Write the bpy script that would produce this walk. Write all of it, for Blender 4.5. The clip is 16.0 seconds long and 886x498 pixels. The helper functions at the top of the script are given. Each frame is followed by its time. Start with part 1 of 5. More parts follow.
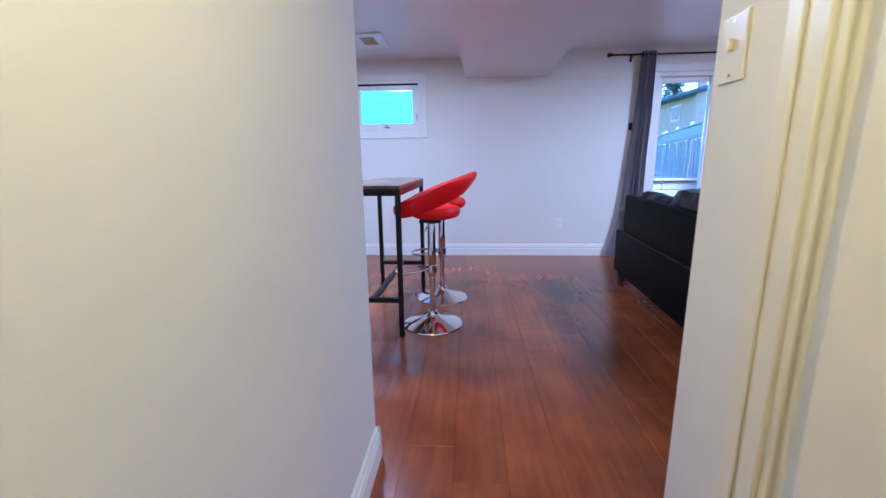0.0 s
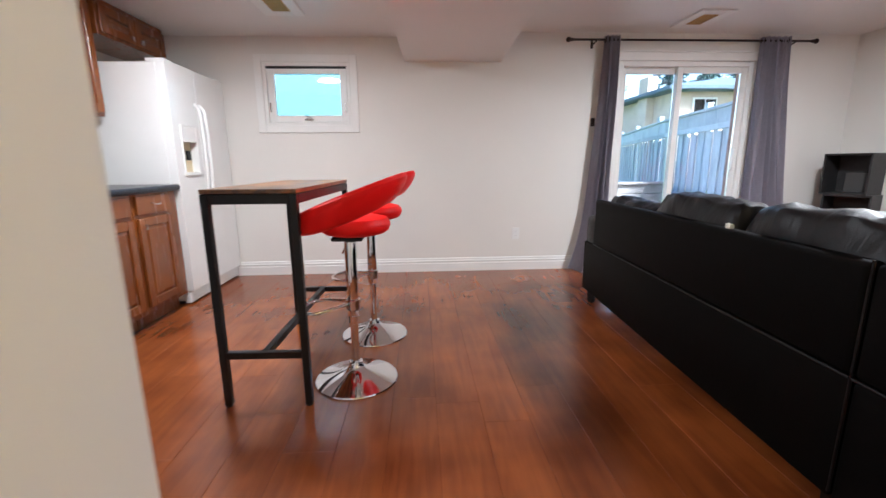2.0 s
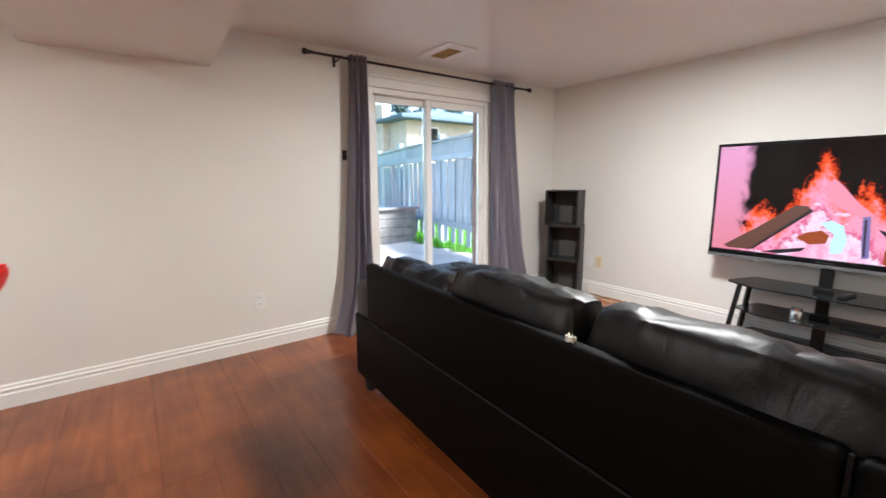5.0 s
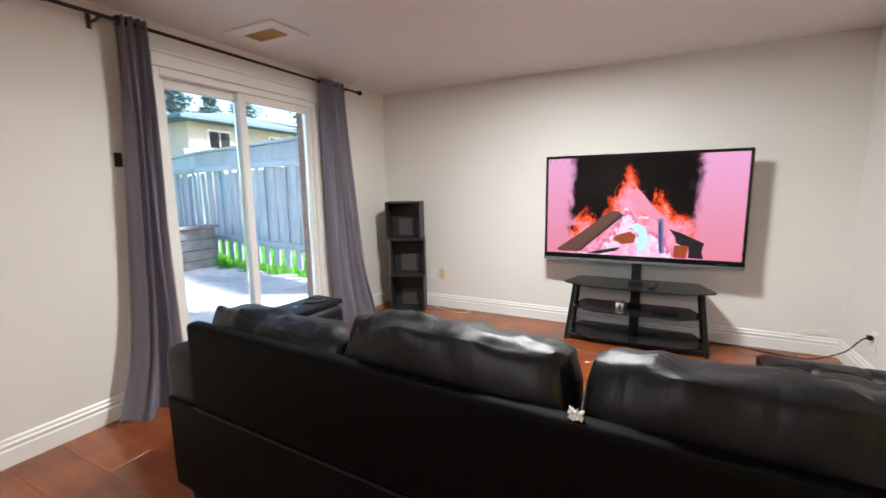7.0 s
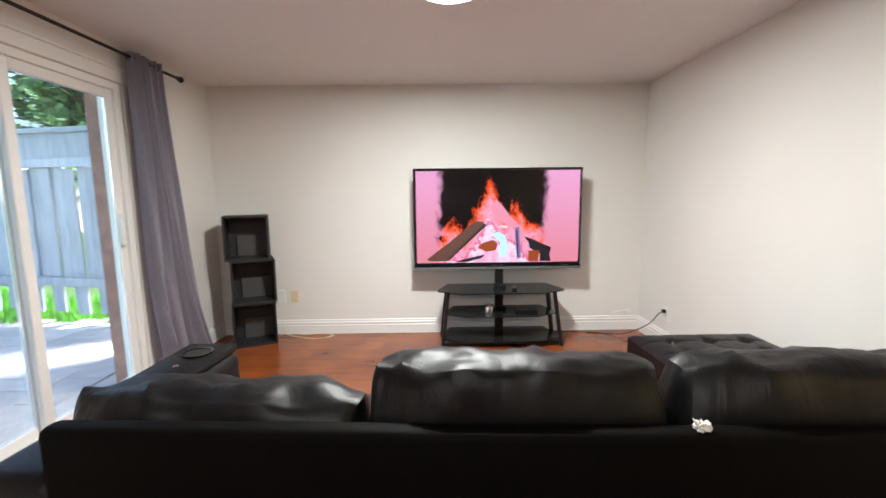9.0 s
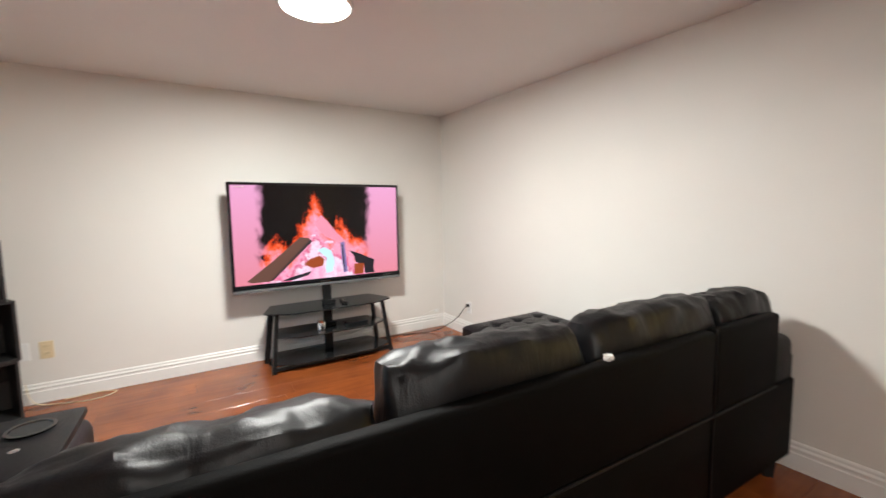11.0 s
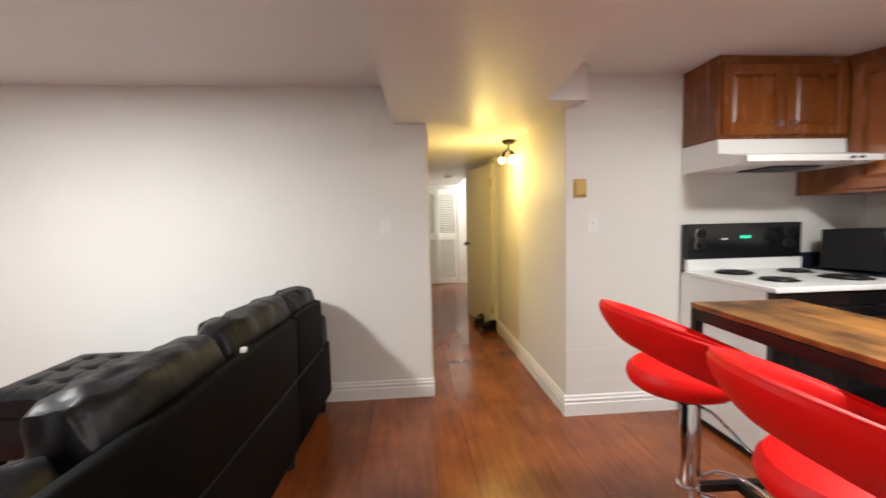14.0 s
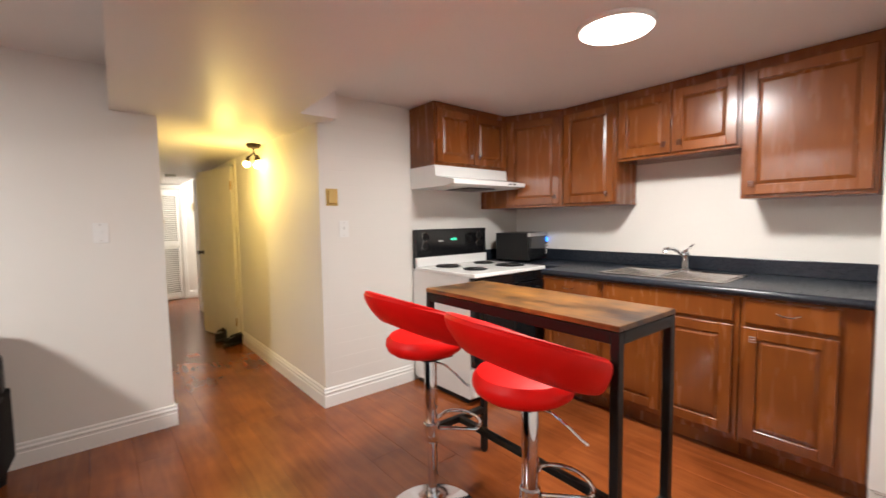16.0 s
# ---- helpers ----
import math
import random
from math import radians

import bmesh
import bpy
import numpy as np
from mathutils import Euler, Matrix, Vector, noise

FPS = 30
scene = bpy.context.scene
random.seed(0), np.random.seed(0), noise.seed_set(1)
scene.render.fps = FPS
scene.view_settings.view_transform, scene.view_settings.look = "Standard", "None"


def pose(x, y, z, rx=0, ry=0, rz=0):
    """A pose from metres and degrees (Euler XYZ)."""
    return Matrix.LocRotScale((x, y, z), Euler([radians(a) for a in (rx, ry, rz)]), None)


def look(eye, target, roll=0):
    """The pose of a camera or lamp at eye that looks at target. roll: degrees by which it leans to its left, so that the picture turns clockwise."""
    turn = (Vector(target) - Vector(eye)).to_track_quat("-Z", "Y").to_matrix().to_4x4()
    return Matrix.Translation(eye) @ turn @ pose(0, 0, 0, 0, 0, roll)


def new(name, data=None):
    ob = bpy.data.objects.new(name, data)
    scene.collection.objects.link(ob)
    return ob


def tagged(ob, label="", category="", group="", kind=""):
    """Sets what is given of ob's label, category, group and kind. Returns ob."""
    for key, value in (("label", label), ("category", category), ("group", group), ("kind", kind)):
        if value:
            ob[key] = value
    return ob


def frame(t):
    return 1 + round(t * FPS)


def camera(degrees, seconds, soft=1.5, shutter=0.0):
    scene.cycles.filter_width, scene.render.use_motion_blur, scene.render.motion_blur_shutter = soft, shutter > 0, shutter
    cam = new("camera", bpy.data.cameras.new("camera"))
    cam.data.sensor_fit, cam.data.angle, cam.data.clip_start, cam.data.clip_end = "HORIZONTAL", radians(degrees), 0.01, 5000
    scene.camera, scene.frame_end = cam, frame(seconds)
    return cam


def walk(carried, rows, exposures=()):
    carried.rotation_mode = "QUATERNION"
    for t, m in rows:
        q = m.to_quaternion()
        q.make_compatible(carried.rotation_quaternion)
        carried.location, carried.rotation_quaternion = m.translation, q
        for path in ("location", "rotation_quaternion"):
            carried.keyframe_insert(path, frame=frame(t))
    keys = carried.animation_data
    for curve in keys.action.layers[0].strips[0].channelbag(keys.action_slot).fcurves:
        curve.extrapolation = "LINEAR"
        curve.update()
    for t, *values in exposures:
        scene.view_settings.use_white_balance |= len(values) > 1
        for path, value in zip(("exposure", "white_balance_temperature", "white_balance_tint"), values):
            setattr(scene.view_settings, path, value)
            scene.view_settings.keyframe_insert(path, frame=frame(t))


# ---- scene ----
cam = camera(93.7, 16.0, 1.5, 0.5)
EXPOSURES = [(0.0, 1.84, 4200, 18), (1.0, 1.90, 4650, 15), (2.0, 2.02, 5550, 9), (3.5, 2.05, 6000, 8), (8.0, 2.0, 6000, 6), (11.0, 2.05, 6200, 6), (13.0, 1.97, 6050, 7), (14.0, 2.04, 6050, 7), (16.0, 2.1, 6300, 10)]
PATH = [
    (0, (-0.042, -0.187, 1.092), (-0.167, 1.764, 0.669), -0.7),
    (0.5, (-0.026, -0.008, 1.104), (-0.133, 1.943, 0.676), -0.7),
    (1, (-0.012, 0.152, 1.095), (-0.058, 2.104, 0.669), -0.7),
    (1.5, (0.005, 0.361, 1.071), (0.027, 2.317, 0.652), -0.5),
    (2, (0.045, 0.548, 1.035), (0.148, 2.506, 0.634), -0.5),
    (2.5, (0.135, 0.75, 1.05), (0.308, 2.702, 0.651), -0.5),
    (3, (0.172, 0.929, 1.068), (0.498, 2.864, 0.682), -0.5),
    (3.5, (0.208, 1.041, 1.128), (0.737, 2.932, 0.749), -0.4),
    (4, (0.263, 1.144, 1.162), (1.012, 2.963, 0.799), -0.5),
    (4.5, (0.288, 1.265, 1.199), (1.264, 2.976, 0.853), -0.5),
    (5, (0.311, 1.407, 1.221), (1.485, 2.992, 0.888), -0.4),
    (7.5, (0.455, 2.095, 1.238), (2.309, 2.782, 0.948), -1.0),
    (8, (0.466, 2.262, 1.238), (2.39, 2.72, 0.958), -0.9),
    (10.5, (0.482, 2.975, 1.242), (2.302, 2.17, 1.038), -0.7),
    (11, (0.486, 3.105, 1.233), (2.16, 2.028, 1.045), -0.9),
    (11.5, (0.474, 3.195, 1.232), (1.95, 1.858, 1.063), -0.9),
    (12, (0.486, 3.292, 1.234), (1.698, 1.706, 1.084), -0.9),
    (12.5, (0.49, 3.39, 1.238), (1.392, 1.61, 1.093), -0.9),
    (13, (0.49, 3.492, 1.242), (1.052, 1.577, 1.101), -1.0),
    (13.5, (0.522, 3.596, 1.251), (0.731, 1.612, 1.112), -1.1),
    (14, (0.579, 3.662, 1.269), (0.423, 1.673, 1.128), -1.3),
    (14.5, (0.618, 3.712, 1.29), (0.122, 1.78, 1.142), -1.2),
    (15, (0.671, 3.747, 1.286), (-0.132, 1.92, 1.141), -1.0),
    (15.5, (0.72, 3.778, 1.278), (-0.341, 2.089, 1.137), -0.9),
    (16, (0.773, 3.817, 1.269), (-0.506, 2.286, 1.135), -0.9),
]
walk(cam, [(t, look(eye, target, roll)) for t, eye, target, roll in PATH], EXPOSURES)

# ---- light ----
world = bpy.data.worlds.new("sky")
scene.world = world
world.use_nodes = True
wn = world.node_tree
sky = wn.nodes.new("ShaderNodeTexSky")
sky.sky_type, sky.sun_disc = "NISHITA", False
sky.sun_elevation, sky.sun_rotation = radians(38), radians(150)
bg = wn.nodes["Background"]
wn.links.new(sky.outputs["Color"], bg.inputs["Color"])
bg.inputs["Strength"].default_value = 0.15

SUN = new("sun", bpy.data.lights.new("sun", "SUN"))
SUN.data.energy, SUN.data.angle, SUN.data.color = 4.8, radians(12), (1.0, 0.97, 0.93)
SUN.matrix_world = look((0, 0, 10), (-3.5, 6, 2))


def lamp(name, kind, where, target, energy, colour, size=0.3, size_y=None):
    ob = new(name, bpy.data.lights.new(name, kind))
    ob.data.energy, ob.data.color = energy, colour
    if kind == "AREA":
        ob.data.shape = "DISK" if size_y is None else "RECTANGLE"
        ob.data.size = size
        if size_y:
            ob.data.size_y = size_y
    else:
        ob.data.shadow_soft_size = size
    ob.matrix_world = look(where, target)
    return ob


LIVING, KITCHEN = (2.47, 2.50), (-1.08, 2.84)
lamp("living_lamp", "AREA", (*LIVING, 2.148), (LIVING[0], LIVING[1] + 0.001, 0), 22, (1.0, 0.955, 0.895), 0.3)
lamp("kitchen_lamp", "AREA", (*KITCHEN, 2.095), (KITCHEN[0], KITCHEN[1] + 0.001, 0), 11.5, (1.0, 0.94, 0.87), 0.3)
lamp("hall_lamp", "POINT", (-0.10, 0.0, 1.60), (0, 0, 0), 3.1, (1.0, 0.72, 0.20), 0.09)
# unseen fill round the corner, added to brighten the hall's far end; no fixture
lamp("far_hall_fill", "POINT", (-0.95, -3.85, 1.85), (0, 0, 0), 9, (1.0, 0.92, 0.80), 0.2)

# ---- materials ----


def material(name, colour, rough=0.5, metal=0.0, spread=0.06, scale=6.0, bump=0.0, bump_scale=80.0, rough_spread=0.05, coat=0.0, vary=0.0, spec=0.5):
    m = bpy.data.materials.new(name)
    m.use_nodes = True
    nt = m.node_tree
    N, L = nt.nodes, nt.links
    b = N["Principled BSDF"]
    b.inputs["Specular IOR Level"].default_value = spec
    b.inputs["Metallic"].default_value = metal
    b.inputs["Coat Weight"].default_value = coat
    b.inputs["Coat Roughness"].default_value = 0.08
    co = N.new("ShaderNodeTexCoord")
    n1 = N.new("ShaderNodeTexNoise")
    n1.inputs["Scale"].default_value, n1.inputs["Detail"].default_value = scale, 6
    L.new(co.outputs["Object"], n1.inputs["Vector"])
    mr = N.new("ShaderNodeMapRange")
    mr.inputs["From Min"].default_value, mr.inputs["From Max"].default_value = 0.3, 0.7
    mr.inputs["To Min"].default_value, mr.inputs["To Max"].default_value = 1 - spread, 1 + spread
    L.new(n1.outputs["Fac"], mr.inputs["Value"])
    mul = N.new("ShaderNodeVectorMath")
    mul.operation = "SCALE"
    mul.inputs[0].default_value = colour[:3]
    value = mr.outputs["Result"]
    if vary:
        oi = N.new("ShaderNodeObjectInfo")
        r = N.new("ShaderNodeMapRange")
        r.inputs["To Min"].default_value, r.inputs["To Max"].default_value = 1 - vary, 1 + vary
        L.new(oi.outputs["Random"], r.inputs["Value"])
        mm = N.new("ShaderNodeMath")
        mm.operation = "MULTIPLY"
        L.new(value, mm.inputs[0])
        L.new(r.outputs["Result"], mm.inputs[1])
        value = mm.outputs[0]
    L.new(value, mul.inputs["Scale"])
    L.new(mul.outputs[0], b.inputs["Base Color"])
    n2 = N.new("ShaderNodeTexNoise")
    n2.inputs["Scale"].default_value, n2.inputs["Detail"].default_value = scale * 2.7, 4
    L.new(co.outputs["Object"], n2.inputs["Vector"])
    r2 = N.new("ShaderNodeMapRange")
    r2.inputs["To Min"].default_value, r2.inputs["To Max"].default_value = max(0, rough - rough_spread), min(1, rough + rough_spread)
    L.new(n2.outputs["Fac"], r2.inputs["Value"])
    L.new(r2.outputs["Result"], b.inputs["Roughness"])
    if bump:
        n3 = N.new("ShaderNodeTexNoise")
        n3.inputs["Scale"].default_value, n3.inputs["Detail"].default_value = bump_scale, 5
        L.new(co.outputs["Object"], n3.inputs["Vector"])
        bp = N.new("ShaderNodeBump")
        bp.inputs["Strength"].default_value, bp.inputs["Distance"].default_value = bump, 0.004
        L.new(n3.outputs["Fac"], bp.inputs["Height"])
        L.new(bp.outputs["Normal"], b.inputs["Normal"])
    return m


def wood(name, dark, light, rough=0.35, grain=(14, 1.2, 14), coat=0.0, vary=0.0, bump=0.15, blotch=2.0, broad=0.5, ends=(0.34, 0.66), fine=9, whole=False):
    """Wood with streaks along the local axis that grain stretches."""
    m = bpy.data.materials.new(name)
    m.use_nodes = True
    nt = m.node_tree
    N, L = nt.nodes, nt.links
    b = N["Principled BSDF"]
    co = N.new("ShaderNodeTexCoord")
    oi = N.new("ShaderNodeObjectInfo")
    off = N.new("ShaderNodeVectorMath")
    off.operation = "SCALE"
    off.inputs[0].default_value = (31.0, 17.0, 23.0)
    L.new(oi.outputs["Random"], off.inputs["Scale"])
    add = N.new("ShaderNodeVectorMath")
    L.new(co.outputs["Object"], add.inputs[0])
    L.new(off.outputs[0], add.inputs[1])
    mp = N.new("ShaderNodeMapping")
    mp.inputs["Scale"].default_value = grain
    L.new(add.outputs[0], mp.inputs["Vector"])
    n1 = N.new("ShaderNodeTexNoise")
    n1.inputs["Scale"].default_value, n1.inputs["Detail"].default_value, n1.inputs["Distortion"].default_value = 3.0, fine, 0.6
    L.new(mp.outputs[0], n1.inputs["Vector"])
    n2 = N.new("ShaderNodeTexNoise")
    n2.inputs["Scale"].default_value, n2.inputs["Detail"].default_value = blotch, 3
    if whole:
        geo = N.new("ShaderNodeNewGeometry")
        L.new(geo.outputs["Position"], n2.inputs["Vector"])
    else:
        L.new(add.outputs[0], n2.inputs["Vector"])
    mix = N.new("ShaderNodeMix")
    mix.data_type = "FLOAT"
    mix.inputs[0].default_value = broad
    L.new(n1.outputs["Fac"], mix.inputs[2])
    L.new(n2.outputs["Fac"], mix.inputs[3])
    ramp = N.new("ShaderNodeValToRGB")
    ramp.color_ramp.elements[0].position, ramp.color_ramp.elements[1].position = ends
    ramp.color_ramp.elements[0].color, ramp.color_ramp.elements[1].color = (*dark, 1), (*light, 1)
    L.new(mix.outputs[0], ramp.inputs["Fac"])
    r = N.new("ShaderNodeMapRange")
    r.inputs["To Min"].default_value, r.inputs["To Max"].default_value = 1 - vary, 1 + vary
    L.new(oi.outputs["Random"], r.inputs["Value"])
    mul = N.new("ShaderNodeVectorMath")
    mul.operation = "SCALE"
    L.new(ramp.outputs["Color"], mul.inputs[0])
    L.new(r.outputs["Result"], mul.inputs["Scale"])
    L.new(mul.outputs[0], b.inputs["Base Color"])
    rr = N.new("ShaderNodeMapRange")
    rr.inputs["To Min"].default_value, rr.inputs["To Max"].default_value = (rough, rough + 0.03) if whole else (rough - 0.07, rough + 0.1)
    L.new((n2 if whole else n1).outputs["Fac"], rr.inputs["Value"])
    L.new(rr.outputs["Result"], b.inputs["Roughness"])
    b.inputs["Coat Weight"].default_value, b.inputs["Coat Roughness"].default_value = coat, 0.22
    bp = N.new("ShaderNodeBump")
    bp.inputs["Strength"].default_value, bp.inputs["Distance"].default_value = bump, 0.004
    L.new(n1.outputs["Fac"], bp.inputs["Height"])
    L.new(bp.outputs["Normal"], b.inputs["Normal"])
    return m


def glowing(name, colour, strength):
    m = bpy.data.materials.new(name)
    m.use_nodes = True
    b = m.node_tree.nodes["Principled BSDF"]
    b.inputs["Base Color"].default_value = (*[0.1 * c for c in colour], 1) if "picture" in name else (*colour, 1)
    b.inputs["Emission Color"].default_value = (*colour, 1)
    b.inputs["Emission Strength"].default_value = strength * 0.27
    return m


def clear(name, colour=(0.95, 0.98, 0.98), rough=0.0):
    m = bpy.data.materials.new(name)
    m.use_nodes = True
    b = m.node_tree.nodes["Principled BSDF"]
    b.inputs["Base Color"].default_value = (*colour, 1)
    b.inputs["Transmission Weight"].default_value = 1
    b.inputs["Roughness"].default_value = rough
    b.inputs["IOR"].default_value = 1.45
    return m


WALL = material("wall_paint", (0.75, 0.725, 0.68), 0.6, spread=0.02, scale=1.5, bump=0.12, bump_scale=120)
CEIL = material("ceiling_paint", (0.76, 0.735, 0.71), 0.42, spread=0.02, scale=1.2, bump=0.12, bump_scale=90)
TRIM = material("trim_paint", (0.80, 0.79, 0.76), 0.35, spread=0.02)
WHITE = material("white_enamel", (0.82, 0.82, 0.80), 0.22, spread=0.015)
IVORY = material("ivory_plastic", (0.72, 0.60, 0.38), 0.4, spread=0.02)
YELLOWED = material("yellowed_plastic", (0.55, 0.36, 0.08), 0.4, spread=0.02)
FLOOR = wood("floor_laminate", (0.095, 0.020, 0.006), (0.36, 0.100, 0.024), 0.20, (8.0, 0.8, 8.0), coat=0.12, vary=0.09, bump=0.004, blotch=2.4, broad=0.66, ends=(0.24, 0.76), fine=4, whole=True)
SUBFLOOR = material("dark_joint", (0.05, 0.014, 0.006), 0.8)
# near-black that stands for the shade inside the cup holder
SHADE_BLACK = material("shade_black", (0.004, 0.004, 0.004), 0.7)
CAB = wood("cabinet_wood", (0.150, 0.040, 0.008), (0.255, 0.076, 0.013), 0.24, (9, 9, 1.1), coat=0.2, vary=0.04, bump=0.01, broad=0.72, fine=3)
RUSTIC = wood("rustic_board", (0.030, 0.013, 0.007), (0.32, 0.140, 0.030), 0.34, (14, 1.2, 14), bump=0.2, blotch=6.5, broad=0.58, ends=(0.38, 0.66))
LEATHER = material("black_leather", (0.004, 0.004, 0.005), 0.40, spread=0.25, scale=9, bump=0.3, bump_scale=260, rough_spread=0.06, spec=0.26)
FABRIC = material("sofa_back_cloth", (0.0030, 0.0028, 0.0027), 0.6, spread=0.15, scale=20, bump=0.3, bump_scale=400, spec=0.06)
RED = material("red_leather", (0.76, 0.006, 0.004), 0.48, spread=0.05, scale=10, bump=0.12, bump_scale=300, spec=0.22)
CHROME = material("chrome", (0.80, 0.80, 0.82), 0.07, metal=1.0, spread=0.02, rough_spread=0.03)
STEEL = material("stainless_steel", (0.66, 0.64, 0.61), 0.22, metal=1.0, spread=0.05, scale=20)
BLACK_METAL = material("black_painted_steel", (0.007, 0.007, 0.007), 0.42, spread=0.1, spec=0.3)
BLACK_GLOSS = material("black_gloss", (0.008, 0.008, 0.009), 0.12, spread=0.1)
BLACK_GLASS = material("smoked_black_glass", (0.012, 0.013, 0.014), 0.05, spread=0.05, rough_spread=0.02)
COUNTER = material("dark_laminate", (0.013, 0.017, 0.025), 0.28, spread=0.35, scale=60, spec=0.4)
CURTAIN = material("grey_curtain", (0.47, 0.44, 0.50), 0.85, spread=0.08, scale=30, bump=0.2, bump_scale=500)
SHELF = material("black_oak_laminate", (0.020, 0.019, 0.019), 0.5, spread=0.25, scale=25)
BRONZE = material("dark_bronze", (0.030, 0.020, 0.016), 0.4, metal=0.6)
GLASS = clear("window_glass")
FROST = material("pale_blue_painted_board", (0.14, 0.43, 0.50), 0.5, spread=0.04)
BRASS = material("old_brass", (0.45, 0.28, 0.08), 0.35, metal=0.9)


def thin_cloth(m, colour, share):
    """Lets some of the light behind a cloth through it."""
    nt = m.node_tree
    out, b = nt.nodes["Material Output"], nt.nodes["Principled BSDF"]
    glow, mix = nt.nodes.new("ShaderNodeBsdfTranslucent"), nt.nodes.new("ShaderNodeMixShader")
    glow.inputs["Color"].default_value = (*colour, 1)
    mix.inputs[0].default_value = share
    nt.links.new(b.outputs[0], mix.inputs[1])
    nt.links.new(glow.outputs[0], mix.inputs[2])
    nt.links.new(mix.outputs[0], out.inputs["Surface"])


thin_cloth(CURTAIN, (0.50, 0.50, 0.56), 0.35)


def creased(m, scale, strength):
    """Adds soft folds above a material's fine grain."""
    nt = m.node_tree
    N, L = nt.nodes, nt.links
    co = N.new("ShaderNodeTexCoord")
    mp = N.new("ShaderNodeMapping")
    mp.inputs["Scale"].default_value = (1.0, 1.6, 0.6)
    L.new(co.outputs["Object"], mp.inputs["Vector"])
    n = N.new("ShaderNodeTexNoise")
    n.inputs["Scale"].default_value, n.inputs["Detail"].default_value, n.inputs["Distortion"].default_value = scale, 2, 1.2
    L.new(mp.outputs[0], n.inputs["Vector"])
    bp = N.new("ShaderNodeBump")
    bp.inputs["Strength"].default_value, bp.inputs["Distance"].default_value = strength, 0.03
    L.new(n.outputs["Fac"], bp.inputs["Height"])
    for node in N:
        if node.type == "BUMP" and node != bp:
            L.new(bp.outputs["Normal"], node.inputs["Normal"])
    return m


CREASED = creased(material("creased_black_leather", (0.004, 0.004, 0.005), 0.42, spread=0.25, scale=9, bump=0.2, bump_scale=260, rough_spread=0.05, spec=0.32), 8.5, 0.13)
LAMPGLOW = glowing("lamp_diffuser", (1.0, 0.93, 0.82), 9.0)
BULB = glowing("warm_bulb", (1.0, 0.62, 0.16), 26.0)

# ---- mesh helpers ----


def box(bm, x0, y0, z0, x1, y1, z1, bevel=0.0, seg=1):
    m = Matrix.Translation(((x0 + x1) / 2, (y0 + y1) / 2, (z0 + z1) / 2)) @ Matrix.Diagonal((abs(x1 - x0), abs(y1 - y0), abs(z1 - z0), 1))
    made = bmesh.ops.create_cube(bm, size=1, matrix=m)["verts"]
    if bevel:
        edges = list({e for v in made for e in v.link_edges})
        bmesh.ops.bevel(bm, geom=edges, offset=bevel, segments=seg, profile=0.5, affect="EDGES")
    return bm


def boxes(*rows, bevel=0.0, seg=1):
    bm = bmesh.new()
    for r in rows:
        box(bm, *r, bevel=bevel, seg=seg)
    return bm


def cyl(bm, a, b, r, r2=None, n=20):
    a, b = Vector(a), Vector(b)
    d = b - a
    m = Matrix.Translation((a + b) / 2) @ d.to_track_quat("Z", "Y").to_matrix().to_4x4()
    bmesh.ops.create_cone(bm, cap_ends=True, segments=n, radius1=r, radius2=r if r2 is None else r2, depth=d.length, matrix=m)
    return bm


def tube(bm, pts, r, n=10, closed=False):
    """A round tube through the points."""
    pts = [Vector(p) for p in pts]
    rings, count = [], len(pts)
    for i, p in enumerate(pts):
        if closed:
            d = pts[(i + 1) % count] - pts[i - 1]
        else:
            d = pts[min(i + 1, count - 1)] - pts[max(i - 1, 0)]
        q = d.to_track_quat("Z", "Y").to_matrix()
        if rings:
            q0 = prev
            x = q0.col[0] - d.normalized() * q0.col[0].dot(d.normalized())
            x.normalize()
            y = d.normalized().cross(x)
            q = Matrix((x, y, d.normalized())).transposed()
        prev = q
        rings.append([bm.verts.new(p + q @ Vector((r * math.cos(2 * math.pi * k / n), r * math.sin(2 * math.pi * k / n), 0))) for k in range(n)])
    pairs = zip(rings, rings[1:] + ([rings[0]] if closed else []))
    for a, b in pairs:
        for k in range(n):
            bm.faces.new((a[k], a[(k + 1) % n], b[(k + 1) % n], b[k]))
    if not closed:
        bm.faces.new(rings[0][::-1])
        bm.faces.new(rings[-1])
    return bm


def lathe(bm, prof, at=(0, 0, 0), n=32):
    """Turns (radius, height) pairs round z."""
    rings = []
    for r, z in prof:
        rings.append([bm.verts.new(Vector(at) + Vector((max(r, 1e-4) * math.cos(2 * math.pi * k / n), max(r, 1e-4) * math.sin(2 * math.pi * k / n), z))) for k in range(n)])
    for a, b in zip(rings, rings[1:]):
        for k in range(n):
            bm.faces.new((a[k], a[(k + 1) % n], b[(k + 1) % n], b[k]))
    bm.faces.new(rings[0][::-1])
    bm.faces.new(rings[-1])
    return bm


def extrude(bm, outline, axis, a, b):
    """A prism: the outline (pairs in the plane across the axis, in the order of the other two axes) from a to b."""
    def put(u, v, w):
        return {"x": (w, u, v), "y": (u, w, v), "z": (u, v, w)}[axis]
    lo = [bm.verts.new(put(u, v, a)) for u, v in outline]
    hi = [bm.verts.new(put(u, v, b)) for u, v in outline]
    n = len(outline)
    for k in range(n):
        bm.faces.new((lo[k], lo[(k + 1) % n], hi[(k + 1) % n], hi[k]))
    bm.faces.new(lo[::-1])
    bm.faces.new(hi)
    return bm


